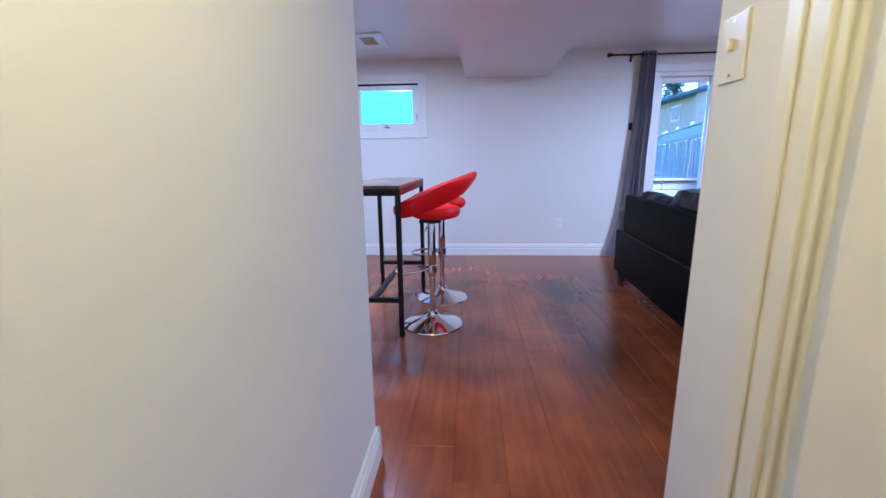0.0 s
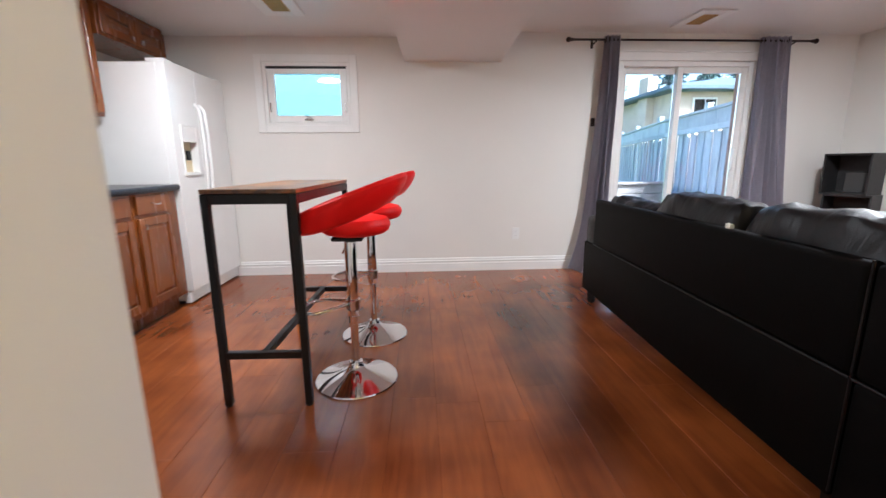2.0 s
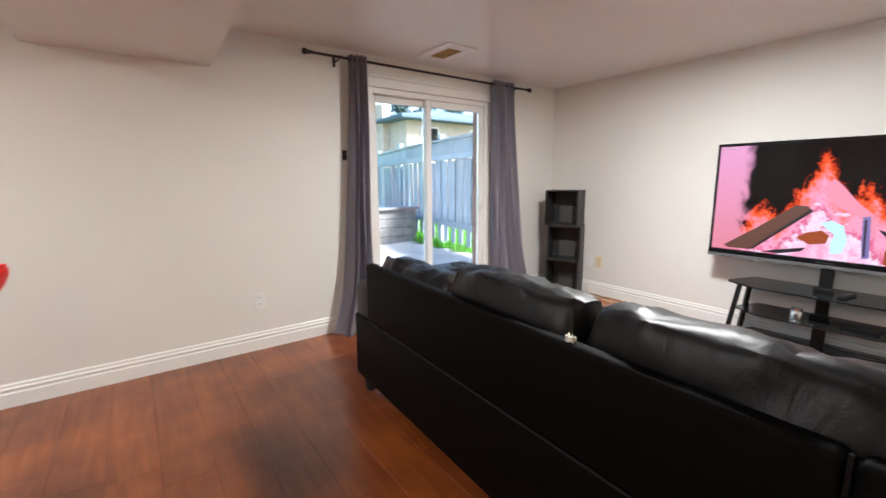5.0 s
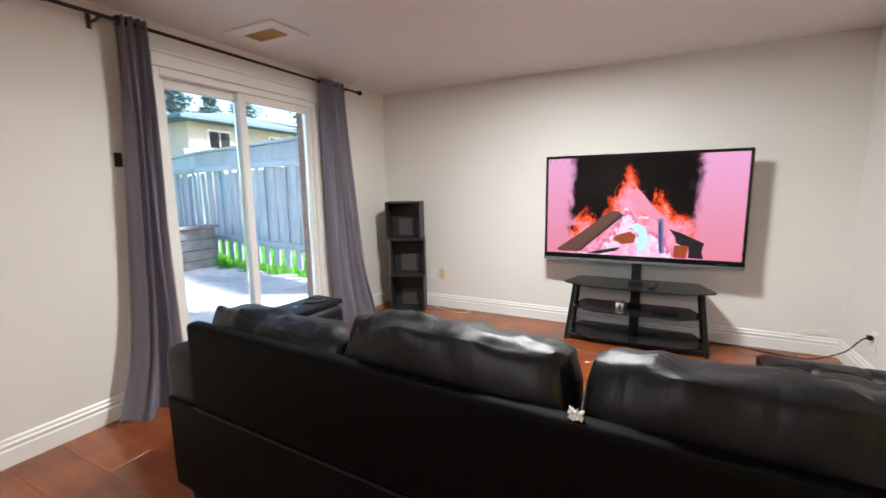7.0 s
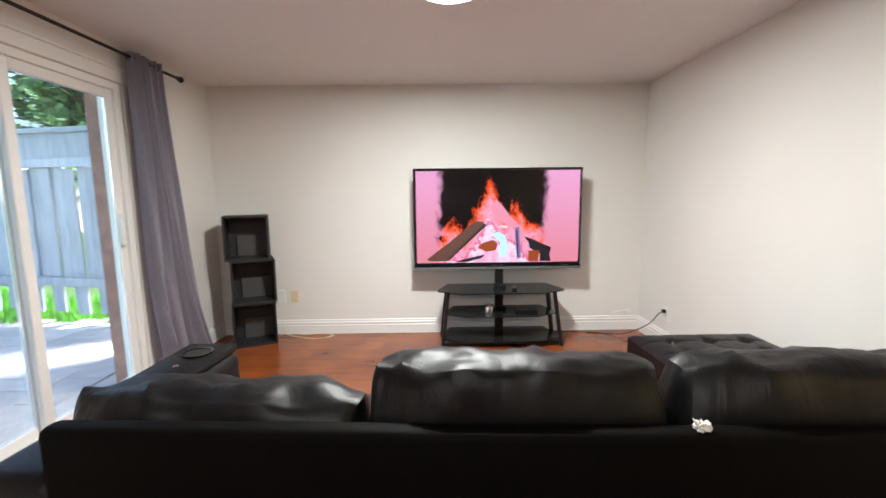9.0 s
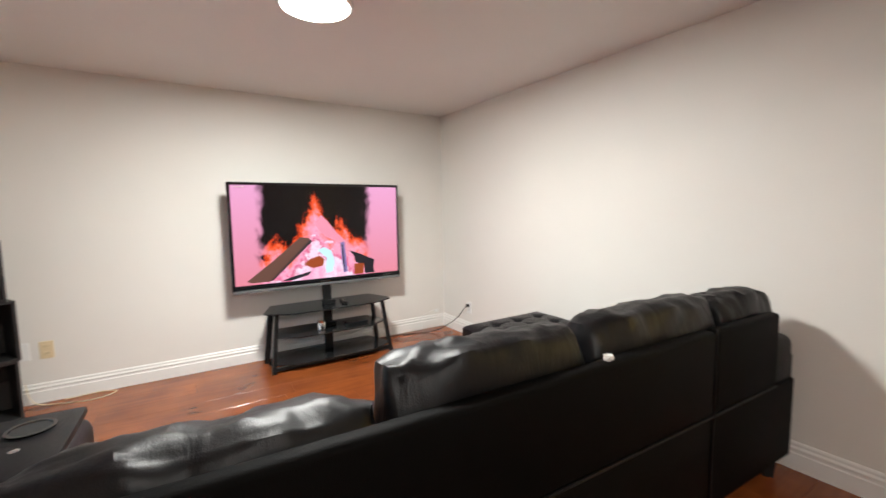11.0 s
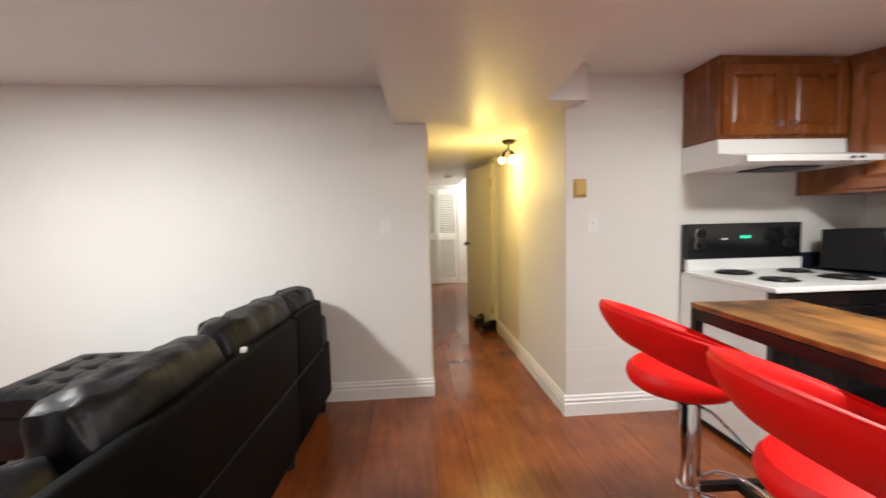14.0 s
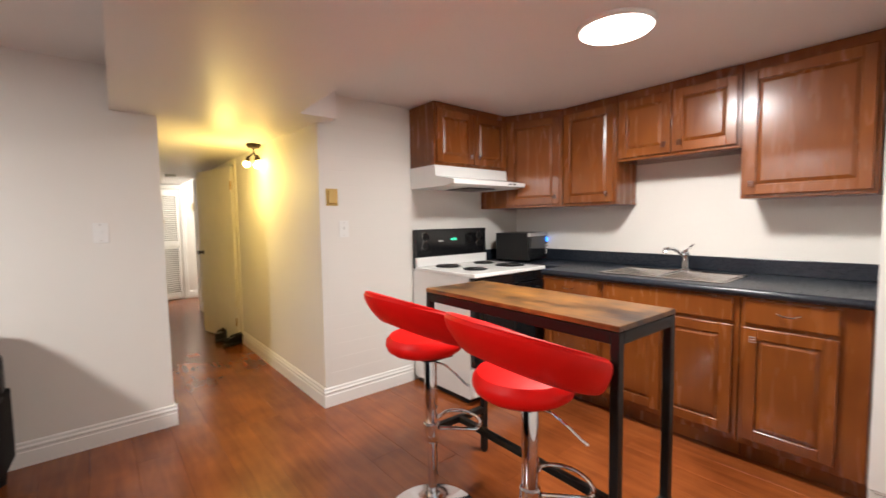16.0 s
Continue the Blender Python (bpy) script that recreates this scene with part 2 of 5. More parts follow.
def mesh_of(name, bm, mat, smooth=False):
    bmesh.ops.recalc_face_normals(bm, faces=bm.faces)
    me = bpy.data.meshes.new(name)
    bm.to_mesh(me)
    bm.free()
    me.materials.append(mat)
    if smooth:
        me.shade_smooth()
        me.set_sharp_from_angle(angle=radians(38))
    return me


def part(name, bm, mat, parent, label="", smooth=False, kind=""):
    ob = new(name, mesh_of(name, bm, mat, smooth))
    ob.parent = parent
    if label or kind:
        tagged(ob, label, kind=kind)
    return ob


def thing(name, label, category, at=(0, 0, 0), rz=0.0, group="", kind=""):
    ob = new(name)
    ob.matrix_world = pose(*at, 0, 0, rz)
    ob.empty_display_size = 0.1
    return tagged(ob, label, category, group, kind)


def structure(name, bm, mat, label="", smooth=False, category=""):
    ob = new(name, mesh_of(name, bm, mat, smooth))
    return tagged(ob, label, category, kind="structure")


# ---- shell ----
XW, XE, YN, YS, YK, ZC, ZD = -2.40, 4.175, 4.528, 0.735, 1.15, 2.185, 1.935
ZK = 2.135
HW, HE = -0.385, 0.449
T = 0.14
DOOR = (1.90, 3.19, 0.0, 1.95)
WIN = (-1.33, -0.565, 1.385, 1.925)
HALL_END = -4.55
HALL_OPEN = -3.30
HDOOR = (-1.76, -0.98, 2.0)
EDOOR = (-0.36, 0.42, 1.92)

structure("wall_north", boxes(
    (XW - T, YN, 0, WIN[0], YN + T, ZC), (WIN[0], YN, 0, WIN[1], YN + T, WIN[2]), (WIN[0], YN, WIN[3], WIN[1], YN + T, ZC),
    (WIN[1], YN, 0, DOOR[0], YN + T, ZC), (DOOR[0], YN, DOOR[3], DOOR[1], YN + T, ZC), (DOOR[1], YN, 0, XE + T, YN + T, ZC)), WALL,
    "warm white painted wall with a small window and a patio door")
structure("wall_east", boxes((XE, YS - T, 0, XE + T, YN, ZC)), WALL, "warm white painted wall behind the television")
structure("wall_south", boxes((HE + T, YS - T, 0, XE, YS, ZC), (HE, YS - T, 0, HE + T, YS, ZC)), WALL, "plain off-white painted wall beside the sofa")
structure("wall_west", boxes((XW - T, YK - T, 0, XW, YN, ZC)), WALL, "off-white kitchen wall above the counter")
structure("wall_kitchen", boxes((XW, YK - T, 0, HW, YK, ZC)), WALL, "off-white wall beside the stove")
structure("wall_hall_east", boxes((HE, HALL_END, 0, HE + T, EDOOR[0], ZC), (HE, EDOOR[1], 0, HE + T, YS - T, ZC), (HE, EDOOR[0], EDOOR[2], HE + T, EDOOR[1], ZC)), WALL, "off-white hallway wall with a door")
structure("wall_hall_west", boxes((HW - T, HDOOR[1], 0, HW, YK - T, ZC), (HW - T, HALL_OPEN, 0, HW, HDOOR[0], ZC), (HW - T, HDOOR[0], HDOOR[2] - 0.1, HW, HDOOR[1], ZC)), WALL, "off-white hallway wall with a door")
structure("wall_hall_end", boxes((-1.7, HALL_END - T, 0, HE + T, HALL_END, ZC), (-1.7 - T, HALL_END - T, 0, -1.7, HALL_OPEN, ZC), (-1.7 - T, HALL_OPEN, 0, HW - T, HALL_OPEN + T, ZC)), WALL, "off-white wall at the end of the hallway")
structure("wall_side_room", boxes((-1.4, HDOOR[0] - 0.3, 0, -1.3, HDOOR[1] + 0.3, ZC), (-1.3, HDOOR[0] - 0.3, 0, HW - T, HDOOR[0] - 0.2, ZC), (-1.3, HDOOR[1] + 0.2, 0, HW - T, HDOOR[1] + 0.3, ZC)), WALL, "off-white wall of the room behind the door")
structure("ceiling", boxes((XW - T, HALL_END - T, ZC, XE + T, YN + T, ZC + 0.1)), CEIL, "white painted ceiling")
structure("ceiling_kitchen", boxes((XW, YK, ZK, -0.46, YN, ZC - 0.001), (-0.46, 1.31, ZK, -0.19, YN, ZC - 0.001), (-0.19, 2.9, ZK, -0.12, YN, ZC - 0.001)), CEIL, "white painted lower kitchen ceiling")


def soffit():
    bm = bmesh.new()
    extrude(bm, [(-0.215, 1.30), (-0.455, 1.30), (-0.455, YK), (HW, YK), (HW, YS - 0.1), (HE, YS - 0.1), (HE, YS), (0.675, YS), (0.79, YN), (-0.075, YN)], "z", ZD, ZC - 0.002)
    box(bm, HW, HALL_END, ZD + 0.02, HE, YS - 0.1, ZC - 0.002)
    return bm


structure("soffit", soffit(), CEIL, "white boxed-in duct under the ceiling")
structure("subfloor", boxes((XW - T, HALL_END - T, -0.12, XE + T, YN + T, -0.0085)), SUBFLOOR, "dark joints under the laminate")

# exterior brick around the openings
BRICK = material("pinkish_brick", (0.36, 0.20, 0.15), 0.85, spread=0.25, scale=18, bump=0.5, bump_scale=60)
structure("wall_brick_outside", boxes(
    (XW - T, YN + T, -0.1, WIN[0] - 0.01, YN + T + 0.11, 2.6), (WIN[0] - 0.01, YN + T, -0.1, WIN[1] + 0.01, YN + T + 0.11, WIN[2]), (WIN[0] - 0.01, YN + T, WIN[3], WIN[1] + 0.01, YN + T + 0.11, 2.6),
    (WIN[1] + 0.01, YN + T, -0.1, DOOR[0] - 0.01, YN + T + 0.11, 2.6), (DOOR[0] - 0.01, YN + T, DOOR[3] + 0.01, DOOR[1] + 0.01, YN + T + 0.11, 2.6), (DOOR[1] + 0.01, YN + T, -0.1, XE + T, YN + T + 0.11, 2.6)), BRICK,
    "pinkish brick outside wall")

BASE = [(0, 0), (0.016, 0), (0.016, 0.078), (0.012, 0.083), (0.012, 0.092), (0.0155, 0.097), (0.0155, 0.104), (0.009, 0.112), (0.009, 0.124), (0.004, 0.131), (0, 0.132)]


def skirt(name, rows):
    bm = bmesh.new()
    for axis, at, side, a, b in rows:
        extrude(bm, [(at + side * d, z) for d, z in BASE], axis, a, b)
    structure(name, bm, TRIM, "white moulded baseboard")


skirt("baseboard_north", [("x", YN, -1, XW, 1.84), ("x", YN, -1, 3.25, XE)])
skirt("baseboard_east", [("y", XE, -1, YS + 0.017, YN - 0.017)])
skirt("baseboard_south", [("x", YS, 1, HE - 0.016, XE)])
skirt("baseboard_kitchen", [("x", YK, 1, -1.12, HW + 0.016)])
skirt("baseboard_hall", [("y", HW, 1, HDOOR[1] + 0.075, YK), ("y", HW, 1, HALL_OPEN, HDOOR[0] - 0.075), ("y", HE, -1, EDOOR[1] + 0.12, YS), ("y", HE, -1, HALL_END, EDOOR[0] - 0.09)])

# ---- patio door and window ----


def ring_boxes(x0, z0, x1, z1, w, y0, y1, bevel=0.004):
    return boxes((x0, y0, z0, x0 + w, y1, z1), (x1 - w, y0, z0, x1, y1, z1), (x0 + w, y0, z1 - w, x1 - w, y1, z1), (x0 + w, y0, z0, x1 - w, y1, z0 + w), bevel=bevel)


def patio_door():
    x0, x1, z1 = DOOR[0], DOOR[1], DOOR[3]
    d = new("patio_door", mesh_of("patio_door", ring_boxes(x0, 0.0, x1, z1, 0.045, YN + 0.01, YN + 0.13), TRIM))
    tagged(d, "white framed sliding glass patio door, closed", "door", kind="structure")
    mid = 2.50
    for a, b, y in ((x0 + 0.045, mid + 0.03, YN + 0.075), (mid - 0.03, x1 - 0.045, YN + 0.03)):
        s = part("sash", ring_boxes(a, 0.045, b, z1 - 0.045, 0.055, y, y + 0.035), TRIM, d, "white sliding door sash")
        g = part("pane", boxes((a + 0.055, y + 0.014, 0.10, b - 0.055, y + 0.020, z1 - 0.10)), GLASS, s, "clear glass pane")
        g.visible_shadow = False
    part("handle", boxes((3.085, YN + 0.0, 0.95, 3.11, YN + 0.03, 1.15), bevel=0.008, seg=2), TRIM, d, "white pull handle")
    part("lower_trim", boxes((x0 - 0.05, YN - 0.012, 0, x0, YN, z1), (x1, YN - 0.012, 0, x1 + 0.05, YN, z1), bevel=0.003), TRIM, d)
    part("head_trim", boxes((x0 - 0.06, YN - 0.016, z1, x1 + 0.06, YN, z1 + 0.07), (x0 - 0.07, YN - 0.03, z1 + 0.07, x1 + 0.07, YN, z1 + 0.085), bevel=0.003), TRIM, d, "white flat head trim")
    part("track", boxes((x0 + 0.045, YN + 0.005, 0.0, x1 - 0.045, YN + 0.13, 0.02), bevel=0.003), STEEL, d, "metal floor track")


patio_door()


def small_window():
    x0, x1, z0, z1 = WIN
    w = new("window_1", mesh_of("window_1", ring_boxes(x0, z0, x1, z1, 0.03, YN - 0.004, YN + 0.10), TRIM))
    tagged(w, "white framed hopper window with a pale blue pane", "window", kind="structure")
    part("casing", ring_boxes(x0 - 0.065, z0 - 0.06, x1 + 0.065, z1 + 0.065, 0.064, YN - 0.014, YN, 0.003), TRIM, w, "white flat window casing")
    s = part("sash", ring_boxes(x0 + 0.032, z0 + 0.032, x1 - 0.032, z1 - 0.032, 0.062, YN + 0.012, YN + 0.06), TRIM, w, "white hinged sash")
    part("pane", boxes((x0 + 0.093, YN + 0.04, z0 + 0.09, x1 - 0.093, YN + 0.046, z1 - 0.09)), GLASS, s).visible_shadow = False
    # the shadow above the sash, laid in as a black strip
    part("upper_shadow_strip", boxes((x0 + 0.03, YN + 0.004, z1 - 0.05, x1 - 0.03, YN + 0.03, z1 - 0.03), bevel=0.002), BLACK_METAL, w, "black strip standing in for the shadow gap above the sash")
    for x in (x0 + 0.05, x1 - 0.05):
        part("latch", boxes((x - 0.007, YN + 0.0, z0 + 0.12, x + 0.007, YN + 0.012, z0 + 0.20), bevel=0.003), STEEL, w, "small metal latch")
    bm = bmesh.new()
    tube(bm, [(-0.98, YN + 0.012, 1.475), (-0.95, YN - 0.006, 1.46), (-0.905, YN - 0.018, 1.435)], 0.006, 8)
    box(bm, -0.985, YN - 0.002, 1.43, -0.915, YN + 0.012, 1.45, bevel=0.003)
    part("crank", bm, STEEL, w, "small metal window crank", smooth=True)
    bm = boxes((-4.1, YN + 1.85, -0.13, -0.1, YN + 1.90, 3.0))
    box(bm, -4.12, YN + 1.83, 2.96, -0.08, YN + 1.92, 3.04, bevel=0.005)
    ob = structure("backdrop_siding", bm, FROST, "pale blue board outside the small window")


small_window()

# ---- outside ----
GRASS = material("grass_green", (0.10, 0.34, 0.015), 0.7, spread=0.3, scale=8)
LAWN = material("lawn_ground", (0.05, 0.10, 0.018), 0.9, spread=0.35, scale=5, bump=0.5, bump_scale=60)
PAVER = material("pale_concrete_paver", (0.58, 0.54, 0.51), 0.85, spread=0.12, scale=9, bump=0.3, bump_scale=120, vary=0.12)
GREYWOOD = wood("weathered_grey_fence_wood", (0.27, 0.32, 0.37), (0.50, 0.55, 0.59), 0.85, (14, 14, 1.2), vary=0.14, bump=0.3, broad=0.3)
STONE = material("grey_retaining_timber", (0.27, 0.25, 0.24), 0.85, spread=0.2, scale=8, bump=0.4, bump_scale=50, vary=0.1)
HOUSEWALL = material("beige_brick_far", (0.56, 0.46, 0.38), 0.9, spread=0.12, scale=3, bump=0.2, bump_scale=20)
ROOF = material("grey_blue_shingle", (0.11, 0.16, 0.22), 0.85, spread=0.2, scale=5)
BARK = material("bark", (0.09, 0.06, 0.045), 0.9, spread=0.3, scale=10)
LEAF = material("conifer_foliage", (0.07, 0.13, 0.12), 0.7, spread=0.4, scale=1.2)
LEAF2 = material("light_foliage", (0.10, 0.19, 0.07), 0.7, spread=0.4, scale=1.2)

structure("ground", boxes((-250, YN + T + 0.12, -0.4, 250, 400, -0.13)), LAWN, "grass ground reaching into the distance")
FENCE = [(4.62, 5.0), (5.62, 10.0), (7.9, 18.0), (10.0, 24.0)]


def fence():
    f = new("fence", mesh_of("fence_cap", bmesh.new(), GREYWOOD))
    tagged(f, "weathered grey wooden garden fence with vertical boards", "fence")
    board = None
    for (xa, ya), (xb, yb) in zip(FENCE, FENCE[1:]):
        a, b = Vector((xa, ya, 0)), Vector((xb, yb, 0))
        ln = (b - a).length
        rz = math.degrees(math.atan2(b.y - a.y, b.x - a.x))
        m = pose(xa, ya, -0.1, 0, 0, rz)
        for zlo, zhi, d in ((0.42, 0.51, 0.03), (1.68, 1.77, 0.03), (1.76, 2.02, 0.012), (2.03, 2.075, 0.05)):
            r = part("rail", boxes((0, -d, zlo, ln, d, zhi), bevel=0.004), GREYWOOD, f)
            r.matrix_local = m
        count = int(ln / 0.155)
        for k in range(count):
            if board is None:
                board = mesh_of("board", boxes((-0.079, -0.011, 0, 0.079, 0.011, 1.56), bevel=0.003), GREYWOOD)
            o = new("board", board)
            o.parent = f
            side = -0.030 if k % 2 else -0.055
            o.matrix_local = m @ pose(0.08 + 0.155 * k, side, (0.10 if k % 2 else 0.40) + random.uniform(-0.04, 0.03), 0, random.uniform(-0.8, 0.8), random.uniform(-2, 2))
        for k in range(int(ln / 2.4) + 1):
            p = part("post", boxes((-0.05, -0.05, 0, 0.05, 0.05, 2.16), (-0.06, -0.06, 2.16, 0.06, 0.06, 2.19), bevel=0.005), GREYWOOD, f)
            p.matrix_local = m @ pose(0.9 + 2.4 * k, -0.075, 0)
    return f


fence()


def retaining_wall():
    w = thing("retaining_wall", "low grey timber retaining wall beside the patio", "wall", (2.9, 9.0, -0.13))
    for k in range(4):
        for j in range(3):
            x0 = -2.4 + 1.6 * j + (0.3 if k % 2 else 0)
            x1 = min(x0 + 1.59, 2.25)
            part("timber", boxes((x0, -0.1, 0.18 * k, x1, 0.1, 0.18 * k + 0.172), bevel=0.01), STONE, w)
    part("cap", boxes((-2.5, -0.16, 0.72, 2.3, 0.14, 0.77), bevel=0.01), STONE, w, "flat grey cap board")
    part("soil", boxes((-2.4, 0.1, 0, 2.25, 3.5, 0.66)), LAWN, w, "grassy bank behind the wall")


retaining_wall()


def neighbour_house():
    h = thing("house", "beige two-storey house with a dark low roof behind the fence", "house", (15.6, 27.0, -0.13))
    part("wall", boxes((-5.0, -9, 0, 6, 12, 4.0)), HOUSEWALL, h, "beige brick wall")
    bm = bmesh.new()
    lo = [(-5.5, -9.5), (6.5, -9.5), (6.5, 12.5), (-5.5, 12.5)]
    v = [bm.verts.new((x, y, 4.0)) for x, y in lo] + [bm.verts.new((x, y, 4.18)) for x, y in lo] + [bm.verts.new((0.5, -4, 5.5)), bm.verts.new((0.5, 7, 5.5))]
    for a, b in ((0, 1), (1, 2), (2, 3), (3, 0)):
        bm.faces.new((v[a], v[b], v[4 + b], v[4 + a]))
    bm.faces.new((v[3], v[2], v[1], v[0]))
    bm.faces.new((v[4], v[5], v[8]))
    bm.faces.new((v[5], v[6], v[9], v[8]))
    bm.faces.new((v[6], v[7], v[9]))
    bm.faces.new((v[7], v[4], v[8], v[9]))
    part("roof", bm, ROOF, h, "dark grey hipped roof")
    part("gutter", boxes((-5.6, -9.6, 4.02, 6.5, -9.5, 4.16), (-5.6, -9.5, 4.02, -5.5, 12.5, 4.16), bevel=0.01), ROOF, h, "dark gutter")
    part("chimney", boxes((-5.35, -7.4, 0, -4.9, -6.6, 4.9), bevel=0.02), HOUSEWALL, h, "brick chimney")
    for x0, z0, w in ((-4.2, 3.05, 0.9), (-1.2, 3.05, 0.9), (2.2, 3.05, 0.9)):
        o = part("window", boxes((x0 - 0.06, -9.06, z0 - 0.06, x0 + w + 0.06, -9.0, z0 + 0.72)), TRIM, h, "white framed window")
        part("pane", boxes((x0, -9.075, z0, x0 + w * 0.48, -9.062, z0 + 0.64), (x0 + w * 0.53, -9.075, z0, x0 + w, -9.062, z0 + 0.64)), BLACK_GLASS, o, "dark reflecting pane")
    for y0, z0, w in ((-4.5, 3.05, 0.8), (-0.5, 3.05, 0.8), (4.5, 3.05, 0.8), (-2.5, 1.2, 0.8)):
        o = part("window", boxes((-5.06, y0 - 0.06, z0 - 0.06, -5.0, y0 + w + 0.06, z0 + 0.72)), TRIM, h, "white framed window")
        part("pane", boxes((-5.075, y0, z0, -5.062, y0 + w * 0.48, z0 + 0.64), (-5.075, y0 + w * 0.53, z0, -5.062, y0 + w, z0 + 0.64)), BLACK_GLASS, o, "dark reflecting pane")


neighbour_house()


def tree(at, height, spread, leaf, label, seed, start=0.15):
    rnd = random.Random(seed)
    t = thing("tree", label, "tree", (*at, -0.14))
    bm = bmesh.new()
    cyl(bm, (0, 0, 0), (0.1, 0.05, height * 0.95), 0.03 * height * 0.7, 0.03, 10)
    for k in range(26):
        z = height * rnd.uniform(start, 0.92)
        a = rnd.uniform(0, 6.28)
        r = spread * (1 - z / height) + 0.3
        cyl(bm, (0, 0, z), (r * math.cos(a), r * math.sin(a), z + rnd.uniform(-0.3, 0.5)), 0.05, 0.015, 6)
    part("trunk", bm, BARK, t, "brown trunk with limbs")
    verts, faces = [], []
    for k in range(5200):
        u = rnd.random() ** 0.8
        z = height * (start + (1.03 - start) * u)
        layer = 0.72 + 0.28 * math.sin(z * 4.1 + seed) + rnd.uniform(-0.18, 0.22)
        r = (spread * (1 - u) ** 0.8 + 0.12) * layer * math.sqrt(rnd.random())
        a = rnd.uniform(0, 6.28)
        r *= 0.8 + 0.3 * math.sin(3 * a + z * 1.3 + seed)
        c = Vector((r * math.cos(a), r * math.sin(a), z))
        s = rnd.uniform(0.10, 0.24)
        d1 = Vector((rnd.gauss(0, 1), rnd.gauss(0, 1), rnd.gauss(0, 0.5))).normalized() * s
        d2 = Vector((rnd.gauss(0, 1), rnd.gauss(0, 1), rnd.gauss(0, 0.5))).normalized() * s * 0.6
        n = len(verts)
        verts += [c - d1, c + d2, c + d1, c - d2]
        faces.append((n, n + 1, n + 2, n + 3))
    me = bpy.data.meshes.new("crown")
    me.from_pydata([tuple(v) for v in verts], [], faces)
    me.materials.append(leaf)
    o = new("crown", me)
    o.parent = t


tree((18.0, 40.0), 10.4, 2.6, LEAF, "tall dark blue-green conifer behind the roof", 1)
tree((22.6, 38.5), 11.4, 4.4, LEAF, "broad dark conifer behind the house", 2)
tree((27.5, 41.0), 10.8, 4.2, LEAF, "dark conifer behind the house", 3)
tree((18.5, 19.0), 8.2, 3.2, LEAF2, "light green garden tree behind the fence", 4)
tree((26.5, 35.0), 11.5, 4.0, LEAF, "dark conifer beyond the garden", 5)
tree((14.5, 44.0), 9.0, 3.4, LEAF2, "far round green tree", 6)
tree((14.2, 13.6), 6.4, 2.4, LEAF2, "light green leafy tree behind the fence", 7, 0.3)


def grass_blades():
    rnd = random.Random(5)
    verts, faces = [], []
    for k in range(9000):
        y = rnd.uniform(5.1, 11.5)
        fx = 4.62 + (y - 5.0) * 0.2 if y < 10 else 5.62 + (y - 10) * 0.285
        x = fx + rnd.uniform(-0.75, 0.9) if y < 8.9 else fx + rnd.uniform(-0.1, 1.2)
        if y < 8.9 and x < 4.98:
            continue
        h = rnd.uniform(0.06, 0.20) * (1.5 if rnd.random() < 0.15 else 1)
        a = rnd.uniform(0, 3.14)
        dx, dy = 0.009 * math.cos(a), 0.009 * math.sin(a)
        lx, ly = rnd.gauss(0, 0.035), rnd.gauss(0, 0.035)
        n = len(verts)
        verts += [(x - dx, y - dy, -0.135), (x + dx, y + dy, -0.135), (x + lx, y + ly, -0.135 + h)]
        faces.append((n, n + 1, n + 2))
    me = bpy.data.meshes.new("grass")
    me.from_pydata(verts, [], faces)
    me.materials.append(GRASS)
    tagged(new("grass", me), "bright green grass along the fence", "grass", kind="stuff")


grass_blades()

# ---- sofa ----


def pillow(bm, cx, cy, cz, dx, dy, dz, seed=0, wrinkle=0.012):
    """A stuffed cushion of full size dx, dy, dz round its centre, with soft creases."""
    bmesh.ops.create_cube(bm, size=2)
    bmesh.ops.subdivide_edges(bm, edges=list(bm.edges), cuts=21, use_grid_fill=True)
    for v in bm.verts:
        p = v.co.copy()
        px, py, pz = p
        q = Vector((px * (1 - 0.5 * (abs(py) ** 4 + abs(pz) ** 4) / 2 * 0.9), py * (1 - 0.06 * abs(pz) ** 3 - 0.05 * abs(px) ** 3), pz * (1 - 0.10 * abs(py) ** 4 - 0.10 * abs(px) ** 3)))
        e = noise.noise(Vector((q.x * 1.2 + seed * 5.1, q.y * 3.0 + seed, q.z * 1.7)))
        f = noise.noise(Vector((q.x * 2.0 + seed, q.y * 8.0, q.z * 2.6 + seed * 3)))
        edge = max(abs(py), abs(pz)) ** 2
        d = wrinkle * (1.6 * e + 1.3 * f * edge + 0.7 * math.sin(9 * q.y + 5 * e + seed) * edge)
        ridge = (1 - abs(noise.noise(Vector((q.y * 7.0 + seed * 2, q.z * 2.2 + q.x * 2.0, seed))))) ** 5
        d += 0.55 * wrinkle * (ridge - 0.4) * edge
        v.co = Vector((cx + q.x * dx / 2 + d * px, cy + q.y * dy / 2 + d * 0.6 * py, cz + q.z * dz / 2 + d * pz))
    return bm


